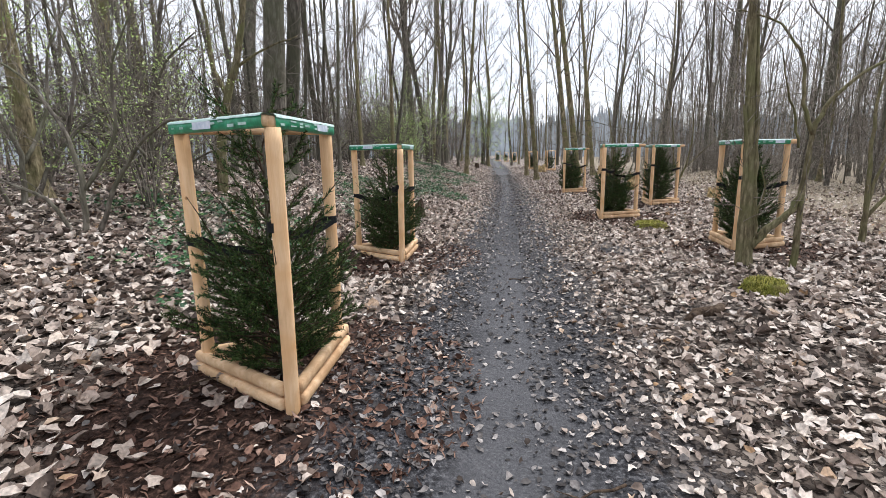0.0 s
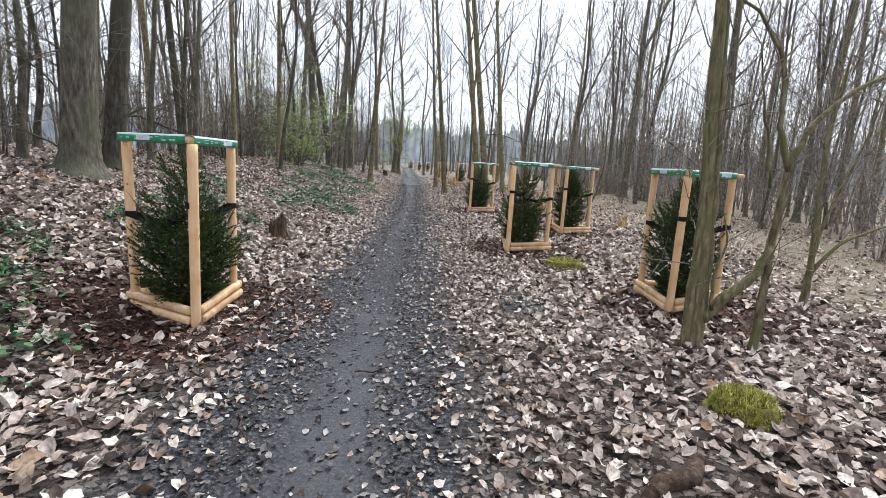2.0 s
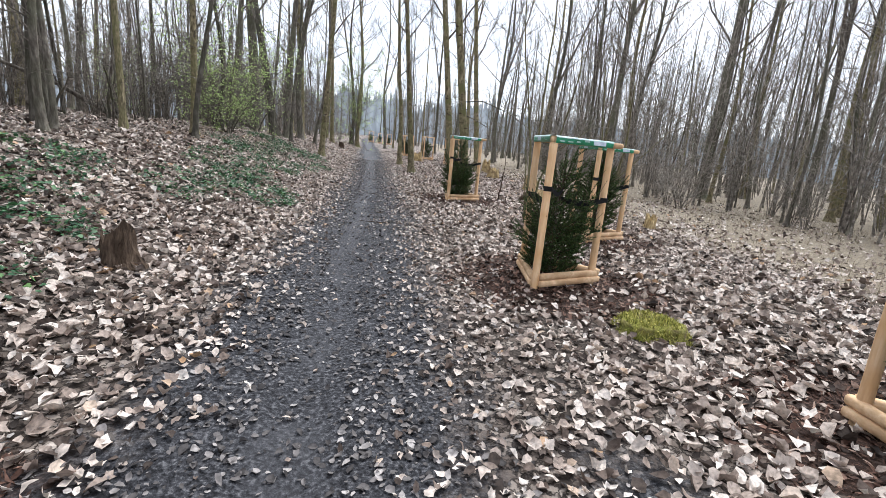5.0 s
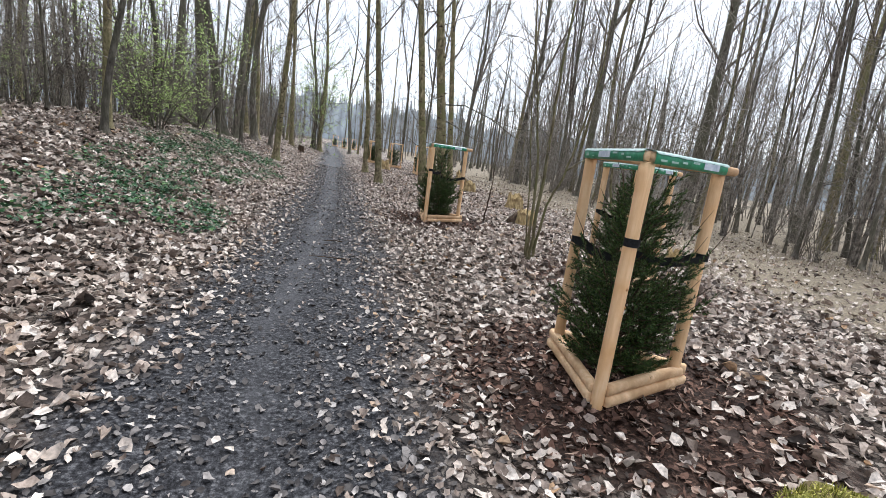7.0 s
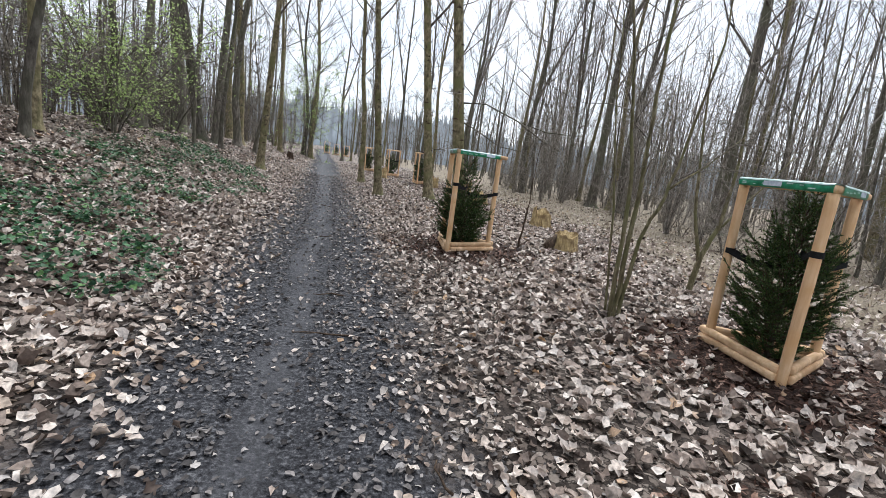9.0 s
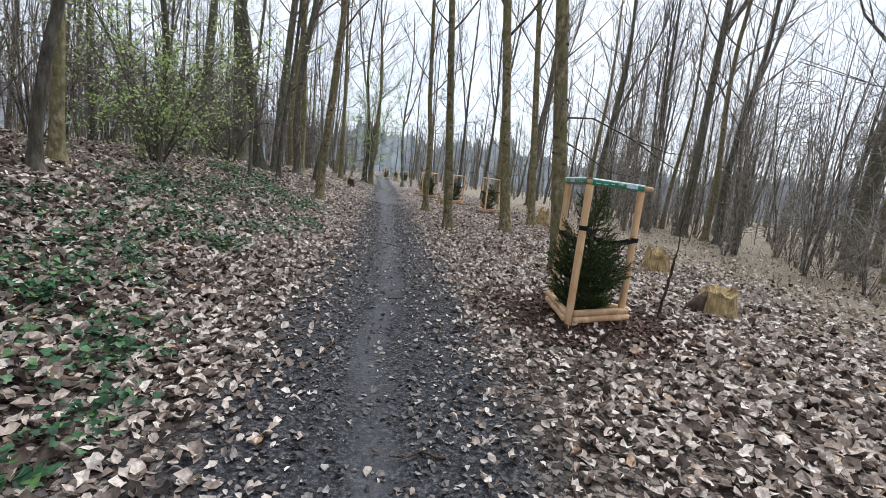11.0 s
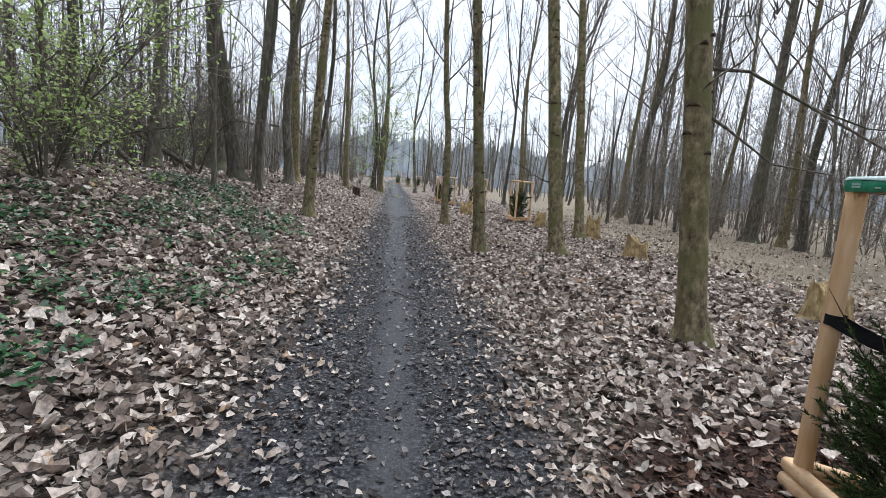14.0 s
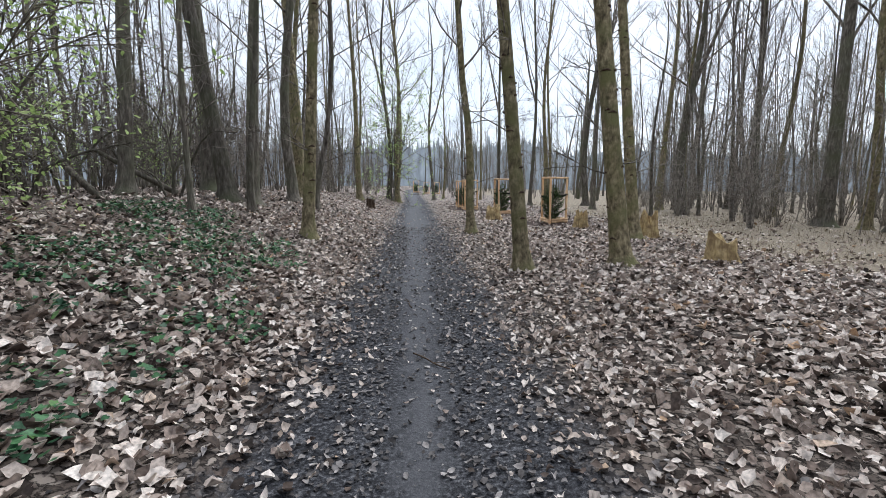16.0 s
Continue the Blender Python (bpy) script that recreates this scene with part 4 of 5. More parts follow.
for kinds, spots, base in ((tree_kinds, tree_spots, 0.4), (pole_kinds, pole_spots, 0.14)):
    for i, (x, y, d) in enumerate(spots):
        m = stand(x, y, wood_rng.uniform(0, 360), d / base * wood_rng.uniform(0.95, 1.05), wood_rng.uniform(0.8, 1.15))
        if i < len(kinds):
            kinds[i].matrix_basis = m
        else:
            copy_thing(kinds[i % len(kinds)], m)


# ---- shrubs ----
def shrub(seed, label, stems, tall, spread, thick, twigs=7, leaves=0, mat=None, leaf_mat=None, leaf_size=0.05, twig_mat=None):
    """A many-stemmed shrub; each stem bends outward and carries twigs, with small leaves where it has any."""
    rng = np.random.default_rng(seed)
    thing = tagged(new("shrub"), label, "shrub", "woodland shrubs")
    fine, tips = Geo(), []
    for k in range(stems):
        wood = Geo()
        az = 2.4 * k + rng.uniform(-0.5, 0.5)
        s = np.linspace(0, 1, 8)
        h = tall * rng.uniform(0.6, 1.1)
        out = spread * rng.uniform(0.3, 1.1)
        r0 = rng.uniform(0, 0.12)
        p = np.stack([math.cos(az) * (r0 + out * s ** 1.3), math.sin(az) * (r0 + out * s ** 1.3), h * s - 0.05], -1)
        p[2:] += np.cumsum(rng.normal(0, 0.03 * tall / 3, (6, 3)), 0)
        wood.tube(p, thick * rng.uniform(0.6, 1.1) * (1 - 0.75 * s), 4, cap=False)
        put("stem", wood, mat or M_SHRUB, thing)
        for _ in range(twigs):
            u = rng.uniform(0.15, 1) * 6.99
            i = int(u)
            q0 = p[i] + (p[i + 1] - p[i]) * (u - i)
            d = np.array([math.cos(az), math.sin(az), 0]) * 0.5 + rng.normal(0, 0.6, 3) + np.array([0, 0, 0.45])
            d /= np.linalg.norm(d)
            ln = tall * rng.uniform(0.12, 0.34)
            q = q0 + d * ln * np.linspace(0, 1, 3)[:, None]
            q[1:] += np.cumsum(rng.normal(0, 0.07 * ln, (2, 3)), 0)
            r = max(thick * 0.45, 0.004)
            fine.tube(q, [r, r * 0.7, r * 0.3], 3, cap=False)
            tips += [q[1], q[2]]
            tips += list(fine.spray(q[0], q[2], 3, 0.6, max(r * 0.5, 0.003), rng, 0.65)[1])
    put("crown", fine, twig_mat or M_TWIG, thing, "thin bare twigs")
    if leaves:
        tips = np.array(tips)
        c = tips[rng.integers(0, len(tips), leaves)] + rng.normal(0, 0.1, (leaves, 3))
        me = leaf_cloud("foliage", c, rng.uniform(0.6, 1.3, leaves) * leaf_size, leaf_mat or M_SPRING, rng, ("oval",), 0.6, 0.15)
        put("foliage", me, M_SPRING, thing, "fresh light green leaves")
    return thing


thicket_kinds = [shrub(400 + k, "bare grey-brown thicket shrub with dense twigs", 10, 2.8 + 0.5 * k, 1.4, 0.02, 11, 0, M_TWIG) for k in range(4)]
budding = [shrub(420 + k, "thicket shrub with sparse fresh green leaves", 9, 3.0, 1.3, 0.02, 8, 1700, M_TWIG, None, 0.05) for k in range(2)]
thicket, edge, green = [], [], [(-5.2, 6.0), (-7.4, 6.4), (-6.8, 8.0), (-8.6, 7.5), (-6.3, 4.2), (-9.2, 4.4), (-7.0, 26.5), (-8.0, 21.5), (-9.5, 12.5), (-7.2, 30.5)]
for want, x0, x1, y0, y1 in ((56, -11.5, -6.7, 1, 46), (10, -10, -4.5, 46, 64), (14, 9, 26, 46, 66)):
    for _ in range(want):
        thicket.append((wood_rng.uniform(x0, x1), wood_rng.uniform(y0, y1)))
for _ in range(54):
    edge.append((wood_rng.uniform(10.5, 20), wood_rng.uniform(5, 48)))
edge_kinds = [shrub(440 + k, "low pale grey brush of thin stems at the wood's edge", 11, 1.9 + 0.4 * k, 1.1, 0.015, 10, 0, M_PALE, None, 0.05, M_PALE) for k in range(3)]
coppice_kinds = [shrub(430 + k, "clump of many slim upright pale stems", 15, 7.0, 1.0, 0.03, 8, 0, M_PALE, None, 0.05, M_PALE) for k in range(2)]
coppice = [(11.2, 25.0), (12.4, 29.5), (10.4, 34.5), (13.2, 22.5), (12.0, 38.0), (14.5, 19.0)]
for kinds, spots in ((thicket_kinds, thicket), (edge_kinds, edge), (budding, green), (coppice_kinds, coppice)):
    for i, (x, y) in enumerate(spots):
        s = wood_rng.uniform(0.8, 1.2) * (0.6 if x > 5 and kinds is thicket_kinds else 1.0)
        m = stand(x, y, wood_rng.uniform(0, 360), s, s)
        if i < len(kinds):
            kinds[i].matrix_basis = m
        else:
            copy_thing(kinds[i % len(kinds)], m)


def branching(seed, label, name, stems, mat):
    """A small tree or bush from hand-set stems: (points, foot radius, tip radius, twig count)."""
    rng = np.random.default_rng(seed)
    thing = tagged(new(name), label, "shrub")
    fine = Geo()
    for pts, r0, r1, twigs in stems:
        pts = np.array(pts, float)
        n = 4 * (len(pts) - 1) + 1
        u = np.linspace(0, len(pts) - 1, n)
        p = np.stack([np.interp(u, range(len(pts)), pts[:, k]) for k in range(3)], -1)
        p[1:-1] = (p[:-2] + 2 * p[1:-1] + p[2:]) / 4
        p[1:] += rng.normal(0, 0.006, (n - 1, 3))
        g = Geo()
        g.tube(p, np.linspace(r0, r1, n), 10, wobble=0.06, rng=rng)
        put("stem", g, mat, thing)
        for _ in range(twigs):
            i = int(rng.integers(n // 3, n))
            d = (p[min(i + 1, n - 1)] - p[i - 1])
            d = d / np.linalg.norm(d) + rng.normal(0, 0.6, 3)
            d /= np.linalg.norm(d)
            ln = rng.uniform(0.3, 0.9)
            q = p[i] + d * ln * np.linspace(0, 1, 4)[:, None]
            q[1:] += np.cumsum(rng.normal(0, 0.04, (3, 3)), 0)
            fine.tube(q, [0.006, 0.005, 0.0035, 0.002], 4, cap=False)
            for _ in range(3):
                w0 = q[1] + (q[3] - q[1]) * rng.uniform()
                fine.tube([w0, w0 + (d + rng.normal(0, 0.6, 3)) * ln * 0.4], [0.003, 0.0015], 3, cap=False)
    put("crown", fine, M_TWIG, thing, "thin bare twigs")
    return thing


elder = branching(31, "gnarled ridged elder with a stem bending aside, beside a tree guard", "elder_bush", [
    ([(0, 0, -0.1), (0.02, 0.02, 0.35), (-0.04, 0.05, 1.2), (-0.12, 0.1, 2.4), (-0.2, 0.1, 3.6), (-0.26, 0.2, 5.2)], 0.074, 0.03, 18),
    ([(0.05, 0.05, -0.05), (0.06, 0.06, 0.6), (0.03, 0.08, 1.3), (-0.02, 0.12, 2.2), (-0.1, 0.2, 3.4)], 0.06, 0.02, 9),
    ([(-0.04, 0.03, -0.05), (-0.08, 0.02, 0.6), (-0.09, 0.0, 1.2), (-0.16, 0.05, 2.0)], 0.05, 0.02, 6),
    ([(0.05, 0, 0.3), (0.22, -0.02, 0.55), (0.42, -0.03, 0.7), (0.56, 0, 1.0), (0.58, 0.0, 1.7), (0.74, 0.05, 2.05), (1.2, 0.1, 2.45), (1.9, 0.1, 2.6)], 0.05, 0.012, 12),
    ([(0.58, 0, 1.65), (0.45, 0, 2.0), (0.4, 0, 2.5), (0.15, 0.05, 2.9), (-0.3, 0.1, 3.1)], 0.026, 0.008, 8),
    ([(0.55, -0.02, -0.08), (0.56, 0, 0.5), (0.56, 0, 1.05)], 0.042, 0.03, 2),
    ([(0.45, 0, 1.5), (0.36, 0, 1.9), (0.2, -0.1, 2.2), (0.1, -0.1, 2.6)], 0.016, 0.005, 3),
    ([(0.1, -0.03, 0.4), (0.03, -0.06, 0.75), (0.1, -0.1, 1.0), (0.02, -0.1, 1.3)], 0.016, 0.005, 2)], M_SHRUB)
elder.matrix_basis = stand(2.86, 6.25)
hazel_a = branching(32, "small bare bush with crooked branches on dry leaves", "crooked_bush", [
    ([(0, 0, -0.1), (0.02, 0, 0.4), (0.0, 0, 0.8), (-0.05, 0, 1.4), (0.0, 0.1, 2.2), (0.1, 0.1, 3.2)], 0.05, 0.012, 9),
    ([(0.02, 0, 0.45), (0.3, 0, 0.85), (0.75, 0.05, 1.05), (1.3, 0.1, 1.2)], 0.028, 0.008, 7),
    ([(0.0, 0, 0.6), (0.15, 0.1, 1.1), (0.5, 0.2, 1.9), (0.8, 0.3, 2.8)], 0.026, 0.008, 7)], M_SHRUB)
hazel_a.matrix_basis = stand(5.24, 7.95)
hazel_b = branching(33, "bare hazel bush of several slim stems beside the mulch", "hazel_bush", [
    ([(0.003, 0, -0.1), (-0.017, 0, 0.7), (-0.056, 0, 1.5), (-0.215, 0.05, 2.4), (-0.395, 0.1, 3.4), (-0.482, 0.1, 4.4)], 0.027, 0.0075, 12),
    ([(0.065, 0, -0.1), (0.054, 0, 0.8), (0.094, 0.05, 1.7), (0.09, 0.1, 2.6), (0.122, 0.1, 3.8), (0.123, 0.1, 5)], 0.03, 0.0105, 12),
    ([(0.089, 0, -0.1), (0.136, 0, 0.5), (0.235, 0.03, 1), (0.459, 0.05, 1.5), (0.625, 0.1, 2.3), (0.762, 0.1, 3), (0.714, 0.1, 3.7)], 0.024, 0.0075, 13),
    ([(0.429, 0.05, 1.45), (0.824, 0.05, 1.75), (1.25, 0.1, 2.1)], 0.012, 0.0045, 10),
    ([(0.034, 0.1, -0.1), (-0.023, 0.2, 0.9), (-0.112, 0.4, 2), (-0.204, 0.5, 3.2)], 0.015, 0.006, 10)], M_SHRUB)
hazel_b.matrix_basis = stand(2.95, 14.95)
hazel_c = branching(34, "bare bush with branches leaning aside on dry grass", "hazel_bush", [
    ([(0, 0, -0.1), (0.1, 0, 0.6), (0.3, 0.0, 1.1), (0.45, 0.1, 2.0), (0.4, 0.1, 3.2)], 0.045, 0.012, 9),
    ([(0.1, 0, 0.4), (-0.1, 0.1, 1.2), (-0.15, 0.2, 2.2), (-0.3, 0.2, 3.4)], 0.03, 0.01, 9),
    ([(0.3, 0, 1.0), (0.8, 0.1, 1.5), (1.5, 0.2, 2.2)], 0.02, 0.006, 6)], M_SHRUB)
hazel_c.matrix_basis = stand(5.2, 16.5)
snag = branching(35, "thin dark dead sapling with a broken tip", "dead_sapling", [
    ([(0, 0, -0.1), (0.03, 0, 0.35), (0.07, 0, 0.7), (0.08, 0, 0.85)], 0.022, 0.012, 0),
    ([(0.05, 0, 0.6), (0.06, 0.02, 0.72)], 0.008, 0.005, 0),
    ([(0.08, 0, 0.82), (0.1, 0.01, 1.3), (0.13, 0.02, 1.9), (0.16, 0.0, 2.5)], 0.009, 0.003, 4)], M_ROT)
snag.matrix_basis = stand(3.2, 18.5)
crook = branching(36, "small crooked mossy tree leaning on the bank", "crooked_tree", [
    ([(0, 0, -0.1), (0.05, 0, 0.8), (0.25, 0, 1.6), (0.5, 0.1, 2.4), (0.75, 0.1, 3.4), (0.9, 0.2, 5)], 0.1, 0.03, 10),
    ([(0.3, 0, 1.7), (0.0, 0.1, 2.2), (-0.1, 0.2, 3.0), (-0.2, 0.2, 4.2)], 0.05, 0.015, 8),
    ([(0.45, 0.1, 2.2), (1.0, 0.1, 2.5), (1.6, 0.2, 2.7)], 0.03, 0.008, 6)], M_SHRUB)
crook.matrix_basis = stand(-5.4, 8.0)


arching = [branching(37 + k, "dark tangled thicket bush with arching crooked branches", "thicket_bush", [
    ([(0, 0, -0.1), (0.1, 0, 0.7), (-0.1, 0.1, 1.4), (-0.6, 0.2, 2.1), (-1.3, 0.2, 2.5)], 0.04, 0.01, 14),
    ([(0.1, 0.1, -0.1), (0.4, 0.1, 0.6), (0.9, 0, 1.2), (1.4, -0.1, 1.5), (2.0, 0, 1.45)], 0.036, 0.008, 14),
    ([(-0.1, 0, -0.1), (-0.3, -0.1, 0.5), (-0.9, -0.2, 0.8), (-1.6, -0.1, 0.95)], 0.032, 0.008, 12),
    ([(0.1, 0, 0.6), (0.5, 0.2, 1.3), (0.6, 0.1, 2.2), (1.0, 0.2, 3.0)], 0.03, 0.008, 14),
    ([(-0.1, 0.1, 1.3), (0.1, 0.2, 2.1), (-0.1, 0.2, 3.0), (0.2, 0.2, 3.8)], 0.026, 0.008, 12)], M_DARKBARK) for k in range(2)]
for k, (x, y, turn, size) in enumerate(((-4.9, 4.6, 10, 0.85), (-5.6, 6.7, 170, 0.95), (-6.4, 5.2, 60, 1.1), (-7.0, 7.6, 250, 1.1), (-6.4, 11.6, 20, 1.0),
                                        (-6.6, 16.4, 130, 1.1), (-6.9, 19.0, 300, 1.0), (-6.8, 26.0, 200, 1.1), (-7.6, 28.0, 80, 1.2), (-6.2, 29.2, 340, 1.0))):
    if k < 2:
        arching[k].matrix_basis = stand(x, y, turn, size, size)
    else:
        copy_thing(arching[k % 2], stand(x, y, turn, size, size))


# ---- stumps, logs and sticks ----
def stump(seed, label, dia, tall, jag, mat, name="tree_stump", moss=0.0):
    """A stump with buttressed foot and a jagged or flat top."""
    rng = np.random.default_rng(seed)
    thing = tagged(new(name), label, "stump")
    g = Geo()
    sides = 22
    a = np.arange(sides) * 2 * math.pi / sides
    lobes = 1 + 0.12 * np.sin(3 * a + rng.uniform(0, 6)) + 0.07 * np.sin(7 * a + rng.uniform(0, 6))
    ph = rng.uniform(0, 6)
    top = tall * (1 + jag * (0.45 * np.sin(a + ph) + 0.3 * np.sin(3 * a + 2 * ph) + rng.uniform(-0.3, 0.25, sides)))
    v = []
    for t, flare in ((-0.25, 1.5), (0.0, 1.4), (0.15, 1.12), (0.45, 1.0), (0.8, 0.95), (1.0, 0.9)):
        for j in range(sides):
            r = dia / 2 * flare * (1 + (lobes[j] - 1) * (1.6 if t < 0.2 else 1)) + rng.normal(0, 0.006)
            z = top[j] * t if t > 0 else tall * t
            v.append((r * math.cos(a[j]), r * math.sin(a[j]), z))
    for j in range(sides):
        r = dia / 2 * 0.72
        v.append((r * math.cos(a[j]), r * math.sin(a[j]), top[j] * 0.9 - 0.02))
    for j in range(sides):
        r = dia / 2 * 0.4
        v.append((r * math.cos(a[j]), r * math.sin(a[j]), tall * (0.75 + jag * rng.uniform(-0.5, 0.4))))
    v.append((0, 0, tall * 0.7))
    f = [(k * sides + j, k * sides + (j + 1) % sides, (k + 1) * sides + (j + 1) % sides, (k + 1) * sides + j) for k in range(7) for j in range(sides)]
    f += [(7 * sides + j, 7 * sides + (j + 1) % sides, 8 * sides) for j in range(sides)]
    g.add(v, f)
    put("stump_body", g, mat, thing, smooth=moss > 0)
    if jag > 0.3:
        for k in range(5):
            h = Geo()
            b = rng.uniform(0, 6.3)
            r = dia / 2 * rng.uniform(0.5, 0.9)
            w = rng.uniform(0.015, 0.035)
            p = np.array([r * math.cos(b), r * math.sin(b), tall * 0.55])
            h.tube([p, p + np.array([0, 0, tall * rng.uniform(0.3, 0.6)]) + rng.normal(0, 0.03, 3)], [w, 0.004], 4)
            put("splinter", h, M_FRESH if mat is M_STUMP else mat, thing, smooth=False)
    if moss:
        k = 2600
        b, rr = rng.uniform(0, 2 * math.pi, k), np.sqrt(rng.uniform(0, 1, k))
        r = dia / 2 * 1.25 * rr
        z = tall * np.clip(1.02 - 0.95 * np.clip((rr - 0.62) / 0.38, 0, 1) ** 1.5, 0, 1)
        me = blades("moss_tufts", np.stack([r * np.cos(b), r * np.sin(b), z * 0.93], -1), rng.uniform(0.02, 0.055, k), rng.uniform(0.004, 0.009, k), M_MOSSBLADE, rng, 0.9)
        put("moss_cover", me, M_MOSSBLADE, thing, "yellow-green moss tufts")
    return thing


for x, y, args in (
        (2.55, 5.08, (51, "low stump overgrown with yellow-green moss among leaves", 0.36, 0.16, 0.1, M_MOSS, "mossy_stump", 1.0)),
        (2.62, 9.6, (52, "low mound of bright yellow-green moss beside the mulch", 0.56, 0.15, 0.1, M_MOSS, "moss_mound", 1.0)),
        (-2.22, 10.42, (53, "dark rotten broken stump standing in the leaves", 0.27, 0.34, 0.5, M_ROT)),
        (5.95, 15.5, (54, "small pale splintered stump on dry grass", 0.22, 0.3, 0.6, M_STUMP)),
        (4.4, 19.1, (55, "freshly broken yellow splintered stump", 0.5, 0.36, 0.35, M_STUMP)),
        (5.26, 22.3, (56, "freshly broken yellowish stump with ragged top", 0.48, 0.46, 0.35, M_STUMP)),
        (4.9, 27.1, (57, "freshly broken orange-yellow stump on the leaves", 0.5, 0.46, 0.45, M_STUMP)),
        (5.25, 30.9, (58, "freshly splintered orange stump behind a trunk", 0.46, 0.6, 0.6, M_STUMP)),
        (4.3, 33.6, (59, "pale splintered stump behind a grey-green trunk", 0.4, 0.5, 0.45, M_STUMP)),
        (1.9, 37.2, (60, "pale split stump beside the footpath", 0.55, 0.5, 0.5, M_STUMP)),
        (-3.3, 39.7, (61, "small dark stump on the verge of the footpath", 0.36, 0.42, 0.2, M_ROT))):
    stump(*args).matrix_basis = stand(x, y)

slab = Geo()
slab.tube([(0, 0, 0.02), (0.1, 0.02, 0.16), (0.22, 0.03, 0.33)], [0.13, 0.1, 0.03], 7, wobble=0.25, rng=np.random.default_rng(3))
tagged(put("bark_slab", slab, M_ROT), "dark slab of broken bark leaning against a stump", "bark").matrix_basis = stand(4.0, 19.0, 10)
root = Geo()
root.tube([(-0.3, -0.05, -0.02), (-0.15, 0.0, 0.035), (0.02, -0.03, 0.05), (0.17, 0.06, 0.045), (0.32, 0.16, -0.01)], [0.03, 0.05, 0.055, 0.045, 0.03], 9,
          wobble=0.15, rng=np.random.default_rng(2))
tagged(put("bare_root", root, M_ROT), "worn grey root bulging out of the path edge", "root").matrix_basis = stand(1.78, 4.4, 20)


def stick(seed):
    rng = np.random.default_rng(seed)
    g = Geo()
    ln = rng.uniform(0.2, 0.6)
    p = np.stack([np.linspace(-ln / 2, ln / 2, 6), np.cumsum(rng.normal(0, 0.02, 6)), np.full(6, 0.012)], -1)
    g.tube(p, np.linspace(0.008, 0.004, 6), 6)
    w = p[3]
    g.tube([w, w + np.array([0.08, rng.choice([-1, 1]) * 0.07, 0.01])], [0.004, 0.002], 5)
    return tagged(put("fallen_stick", g, M_ROT), "thin dark fallen stick lying on leaves", "stick", "fallen sticks")


stick_rng = np.random.default_rng(19)
sticks = [stick(k) for k in range(4)]
for i in range(34):
    x, y = stick_rng.uniform(-4, 4), stick_rng.uniform(1.5, 26)
    m = pose(x, y, high(x, y) + 0.012, 0, 0, stick_rng.uniform(0, 360))
    if i < 4:
        sticks[i].matrix_basis = m
    else:
        copy_thing(sticks[i % 4], m)

spring_bush = shrub(451, "bush with fresh pale green leaves on the bank", 11, 3.8, 2.2, 0.026, 13, 5200, M_DARKBARK, M_SPRING, 0.07)
spring_bush.matrix_basis = stand(-5.5, 23.4)

for k, (x, y, turn, pts) in enumerate((
        (-6.6, 27.5, 0, ((0, 0, 0.05), (-1.0, 0.2, 0.9), (-2.2, 0.3, 1.6), (-3.6, 0.6, 1.9), (-4.8, 0.8, 2.4))),
        (-6.3, 29.6, 0, ((0, 0, 0.1), (-0.8, -0.6, 0.7), (-1.9, -1.0, 1.5), (-3.0, -1.6, 2.5))),
        (-7.2, 20.0, 40, ((0, 0, 0.05), (-1.2, 0.3, 0.8), (-2.6, 0.3, 1.3), (-4.0, 0.8, 1.2))),
        (-6.6, 9.2, 20, ((0, 0, 0.02), (-0.9, 0.2, 0.6), (-2.0, 0.5, 0.9), (-3.2, 0.6, 1.7))))):
    limb_geo = Geo()
    limb_geo.tube(pts, np.linspace(0.07, 0.02, len(pts)), 8)
    for j in range(1, len(pts)):
        p = np.array(pts[j], float)
        limb_geo.tube([p, p + np.array([-0.3, 0.2 * (-1) ** j, 0.7]), p + np.array([-0.4, 0.5 * (-1) ** j, 1.3])], [0.02, 0.012, 0.005], 5)
    tagged(put("fallen_limb", limb_geo, M_DARKBARK), "dark dead limb leaning out of the thicket", "branch", "fallen limbs").matrix_basis = stand(x, y, turn)

# light green young tree far along the path
willow = shrub(450, "young tree in first yellow-green leaf beside the far path", 5, 8.0, 0.9, 0.045, 24, 5200, M_DARKBARK, M_SPRING, 0.1)
willow.matrix_basis = stand(-3.1, 48.5)


# ---- far woods and the distance ----
def pole_wood(seed, label, spots, tall, thick, mat):
    """Many thin stems with fine branches, too many to count, as one mesh."""
    rng = np.random.default_rng(seed)
    g = Geo()
    for x, y in spots:
        h, d = rng.uniform(0.6, 1.0) * tall, rng.uniform(*thick)
        z0 = high(x, y)
        z = np.array([-0.1, 1.2, 2.8, 5.0, h])
        bend = rng.normal(0, 0.16, 2)[:, None] * np.array([0, 0.5, 0.7, 1.3, 3.0]) + rng.normal(0, 0.09, (2, 5)) * np.array([0, 1, 1.4, 1.6, 1])
        p = np.stack([x + bend[0], y + bend[1], z0 + z], -1)
        g.tube(p, [d * 0.58, d * 0.5, d * 0.45, d * 0.36, 0.008], 4, cap=False)
        k = 11
        u = rng.uniform(0.1, 0.95, k)
        q0 = np.stack([np.interp(u * h, z, p[:, i]) for i in range(3)], -1)
        az, e, ln = rng.uniform(0, 6.3, k), rng.uniform(0.4, 1.2, k), h * rng.uniform(0.08, 0.22, k)
        q1 = q0 + np.stack([np.cos(az) * np.cos(e), np.sin(az) * np.cos(e), np.sin(e)], -1) * ln[:, None]
        g.spikes(q0, q1, max(0.009, d * 0.16))
        g.spray(q0, q1, 5, 0.42, max(0.006, d * 0.07), rng)
    tagged(put("pole_wood", g, mat), label, "saplings", kind="stuff")


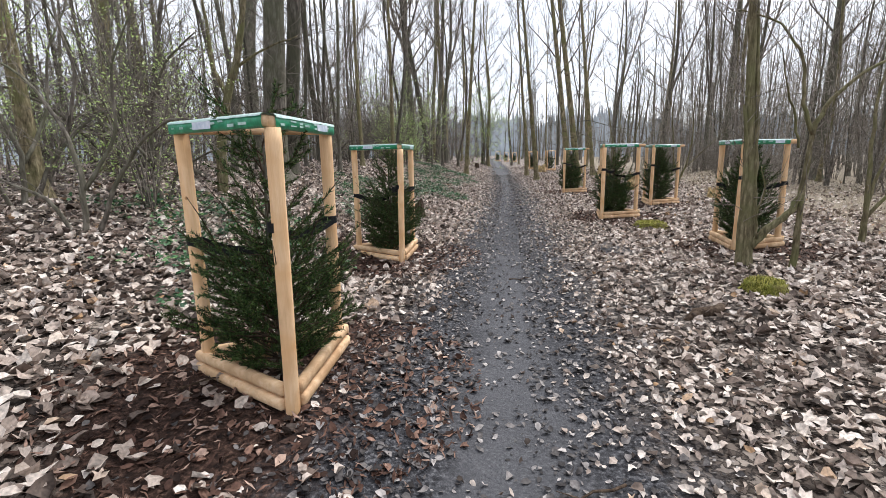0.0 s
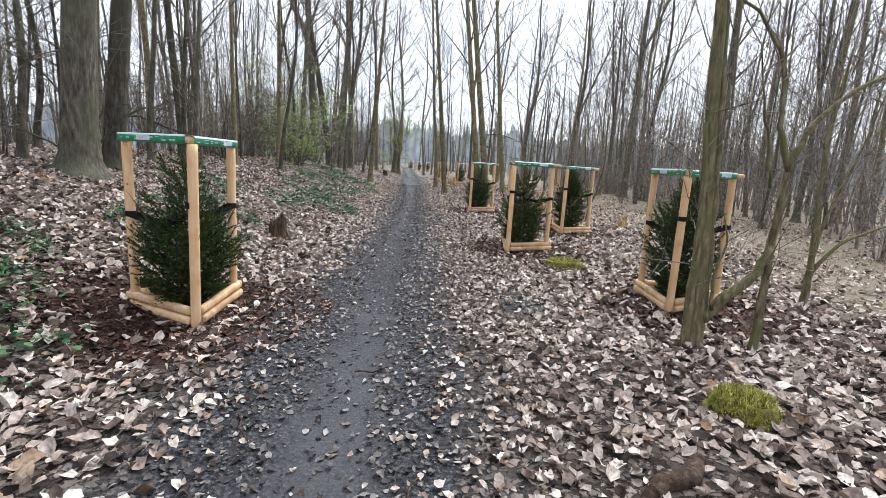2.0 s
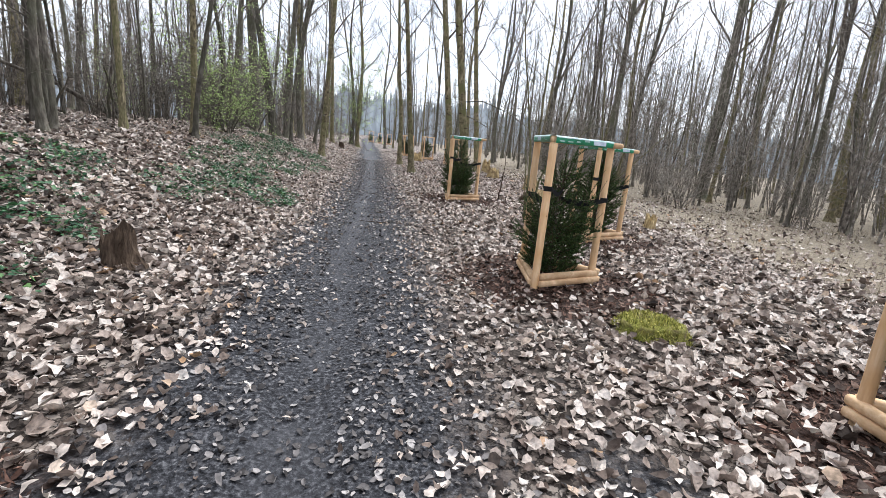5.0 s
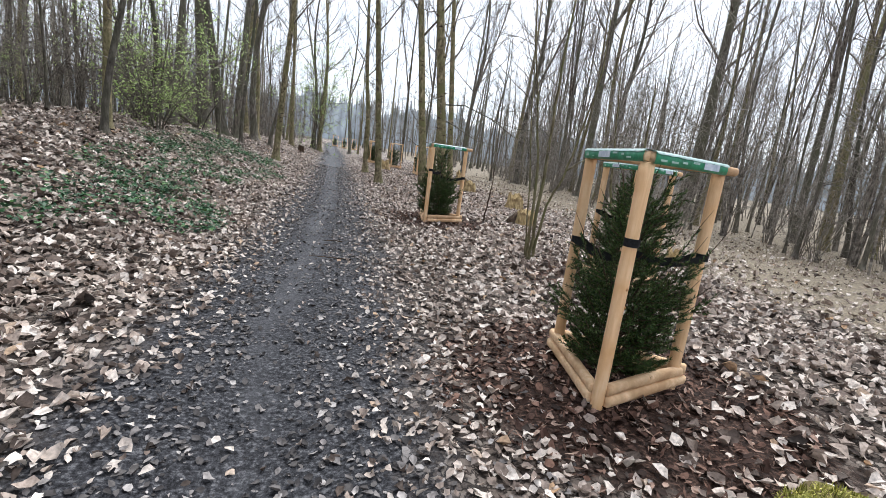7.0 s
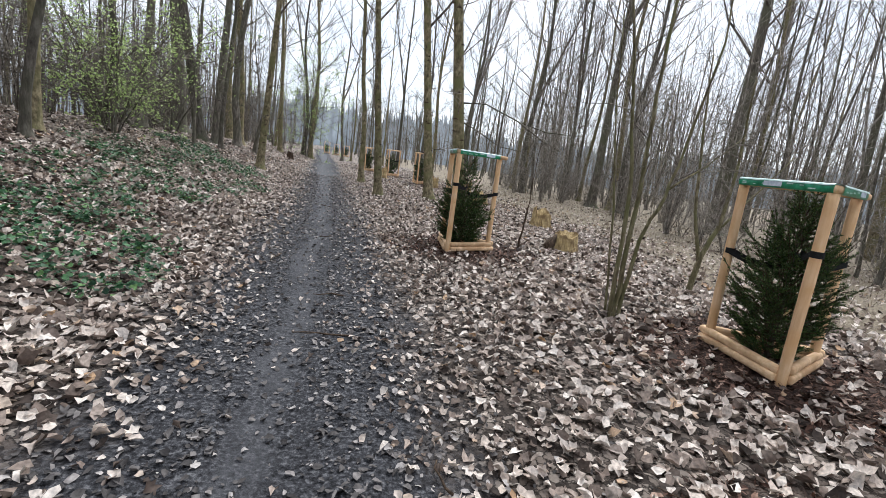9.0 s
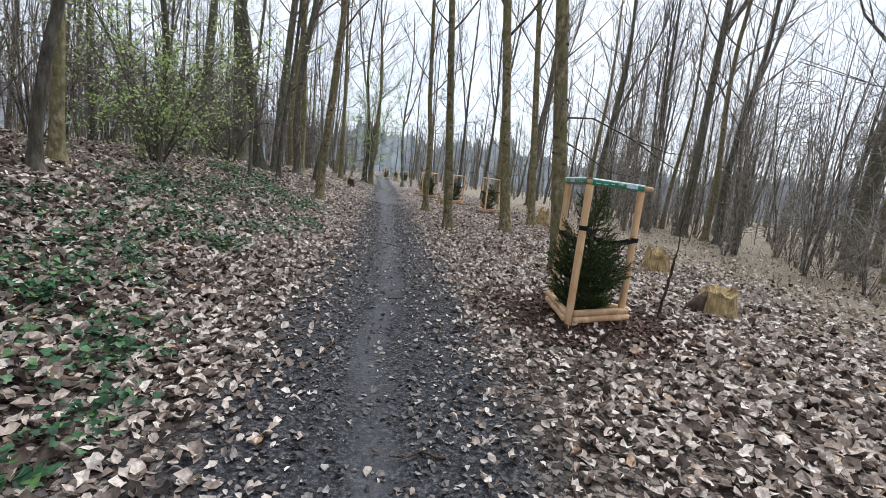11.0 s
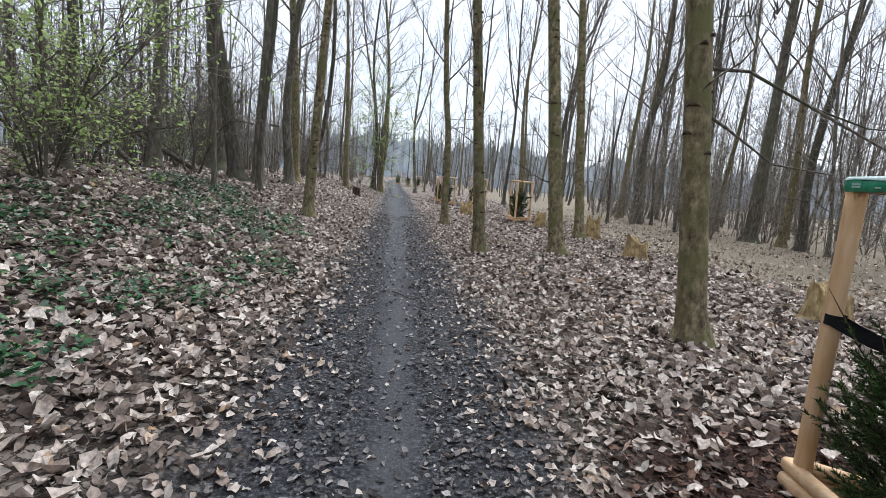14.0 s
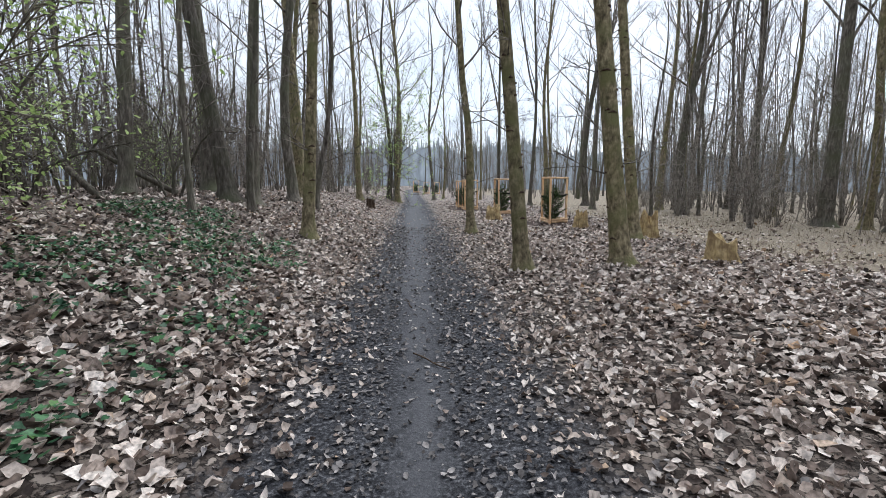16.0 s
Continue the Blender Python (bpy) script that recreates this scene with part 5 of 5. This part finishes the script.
pole_rng = np.random.default_rng(14)
right_poles = [(pole_rng.uniform(12, 38), pole_rng.uniform(4, 60)) for _ in range(450)]
left_poles = [(pole_rng.uniform(-24, -6.6), pole_rng.uniform(1, 62)) for _ in range(290)]
pole_wood(15, "dense stand of thin pale grey saplings at the wood's edge", right_poles, 12.5, (0.03, 0.1), M_PALE)
pole_wood(16, "dense stand of thin grey-brown saplings on the bank", left_poles, 8, (0.025, 0.08), M_TWIG)


far_poles = []
while len(far_poles) < 260:
    y = pole_rng.uniform(64, 125)
    x = pole_rng.uniform(-26, 0.3 * (y - 15))
    if abs(x - float(path_x(y))) > 3.4:
        far_poles.append((x, y))
pole_wood(17, "low hazy thicket of grey saplings beyond the distant guards", far_poles, 9.5, (0.05, 0.11), M_PALE)


def far_woods():
    rng = np.random.default_rng(91)
    g = Geo()
    n = 0
    while n < 640:
        x, y = rng.uniform(-95, 110), rng.uniform(-10, 150)
        off = x - float(path_x(y))
        if y < 60 and -24 < x < 38 or abs(off) < 4 and y < 135 or abs(x) < 12 and y < 58:
            continue
        if off > 0 and off < 0.2 * (y - 15) and y < 100 and rng.uniform() < 0.8:
            continue
        n += 1
        h, d = rng.uniform(12, 20), rng.uniform(0.14, 0.42)
        z0 = high(x, y)
        lx, ly = rng.normal(0, 0.5, 2)
        z = np.array([-0.2, 2, 6, h])
        p = np.stack([x + lx * z / h * 2, y + ly * z / h * 2, z0 + z], -1)
        p[1:3, :2] += rng.normal(0, 0.15, (2, 2))
        g.tube(p, [d / 2 * 1.2, d / 2, d * 0.36, 0.02], 4, cap=False)
        k = 15
        u = rng.uniform(0.2, 0.95, k)
        q0 = np.stack([np.interp(u * h, z, p[:, i]) for i in range(3)], -1)
        az, e, ln = rng.uniform(0, 6.3, k), rng.uniform(0.5, 1.15, k), h * rng.uniform(0.1, 0.26, k)
        q1 = q0 + np.stack([np.cos(az) * np.cos(e), np.sin(az) * np.cos(e), np.sin(e)], -1) * ln[:, None]
        g.spikes(q0, q1, d * 0.13)
        g.spray(q0, q1, 5, 0.45, max(0.016, d * 0.05), rng)
    tagged(put("far_woods", g, M_DARKBARK), "distant leafless woods of grey-brown trunks", "woods", kind="stuff")


far_woods()


def backdrop():
    m = bpy.data.materials.new("painted_haze")
    m.use_nodes = True
    n, l = m.node_tree.nodes, m.node_tree.links
    b = n["Principled BSDF"]
    co, nz, rp = n.new("ShaderNodeTexCoord"), n.new("ShaderNodeTexNoise"), n.new("ShaderNodeValToRGB")
    mp = n.new("ShaderNodeMapping")
    mp.inputs["Scale"].default_value = (1, 1, 0.25)
    nz.inputs["Scale"].default_value, nz.inputs["Detail"].default_value = 0.5, 6
    l.new(co.outputs["Object"], mp.inputs["Vector"])
    l.new(mp.outputs["Vector"], nz.inputs["Vector"])
    l.new(nz.outputs["Fac"], rp.inputs["Fac"])
    # aerial haze is painted into the woods' colour as grey-blue
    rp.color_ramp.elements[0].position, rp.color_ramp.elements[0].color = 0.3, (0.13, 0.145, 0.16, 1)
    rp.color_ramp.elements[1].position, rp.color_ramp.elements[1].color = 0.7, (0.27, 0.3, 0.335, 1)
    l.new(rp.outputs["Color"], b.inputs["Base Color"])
    # the ring also glows faintly, to lift it like hazy air
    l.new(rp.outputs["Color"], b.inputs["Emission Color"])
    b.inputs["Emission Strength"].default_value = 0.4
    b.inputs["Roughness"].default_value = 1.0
    rng = np.random.default_rng(6)
    g = Geo()
    k = 4200
    v = []
    for i in range(k):
        a = 2 * math.pi * i / k
        r = 185
        top = 15 + 2.0 * math.sin(5 * a) + 1.5 * math.sin(23 * a + 1) + 1.2 * math.sin(61 * a) + 1.0 * math.sin(173 * a) + 4.5 * (rng.uniform(0, 1) ** 2 - 0.5)
        v += [(r * math.cos(a), 20 + r * math.sin(a), -3), (r * math.cos(a), 20 + r * math.sin(a), top)]
    g.add(v, [(2 * i, 2 * ((i + 1) % k), 2 * ((i + 1) % k) + 1, 2 * i + 1) for i in range(k)])
    tagged(put("backdrop", g, m), "line of distant woods with haze painted in as grey-blue and a faint glow", "backdrop", kind="structure")


backdrop()
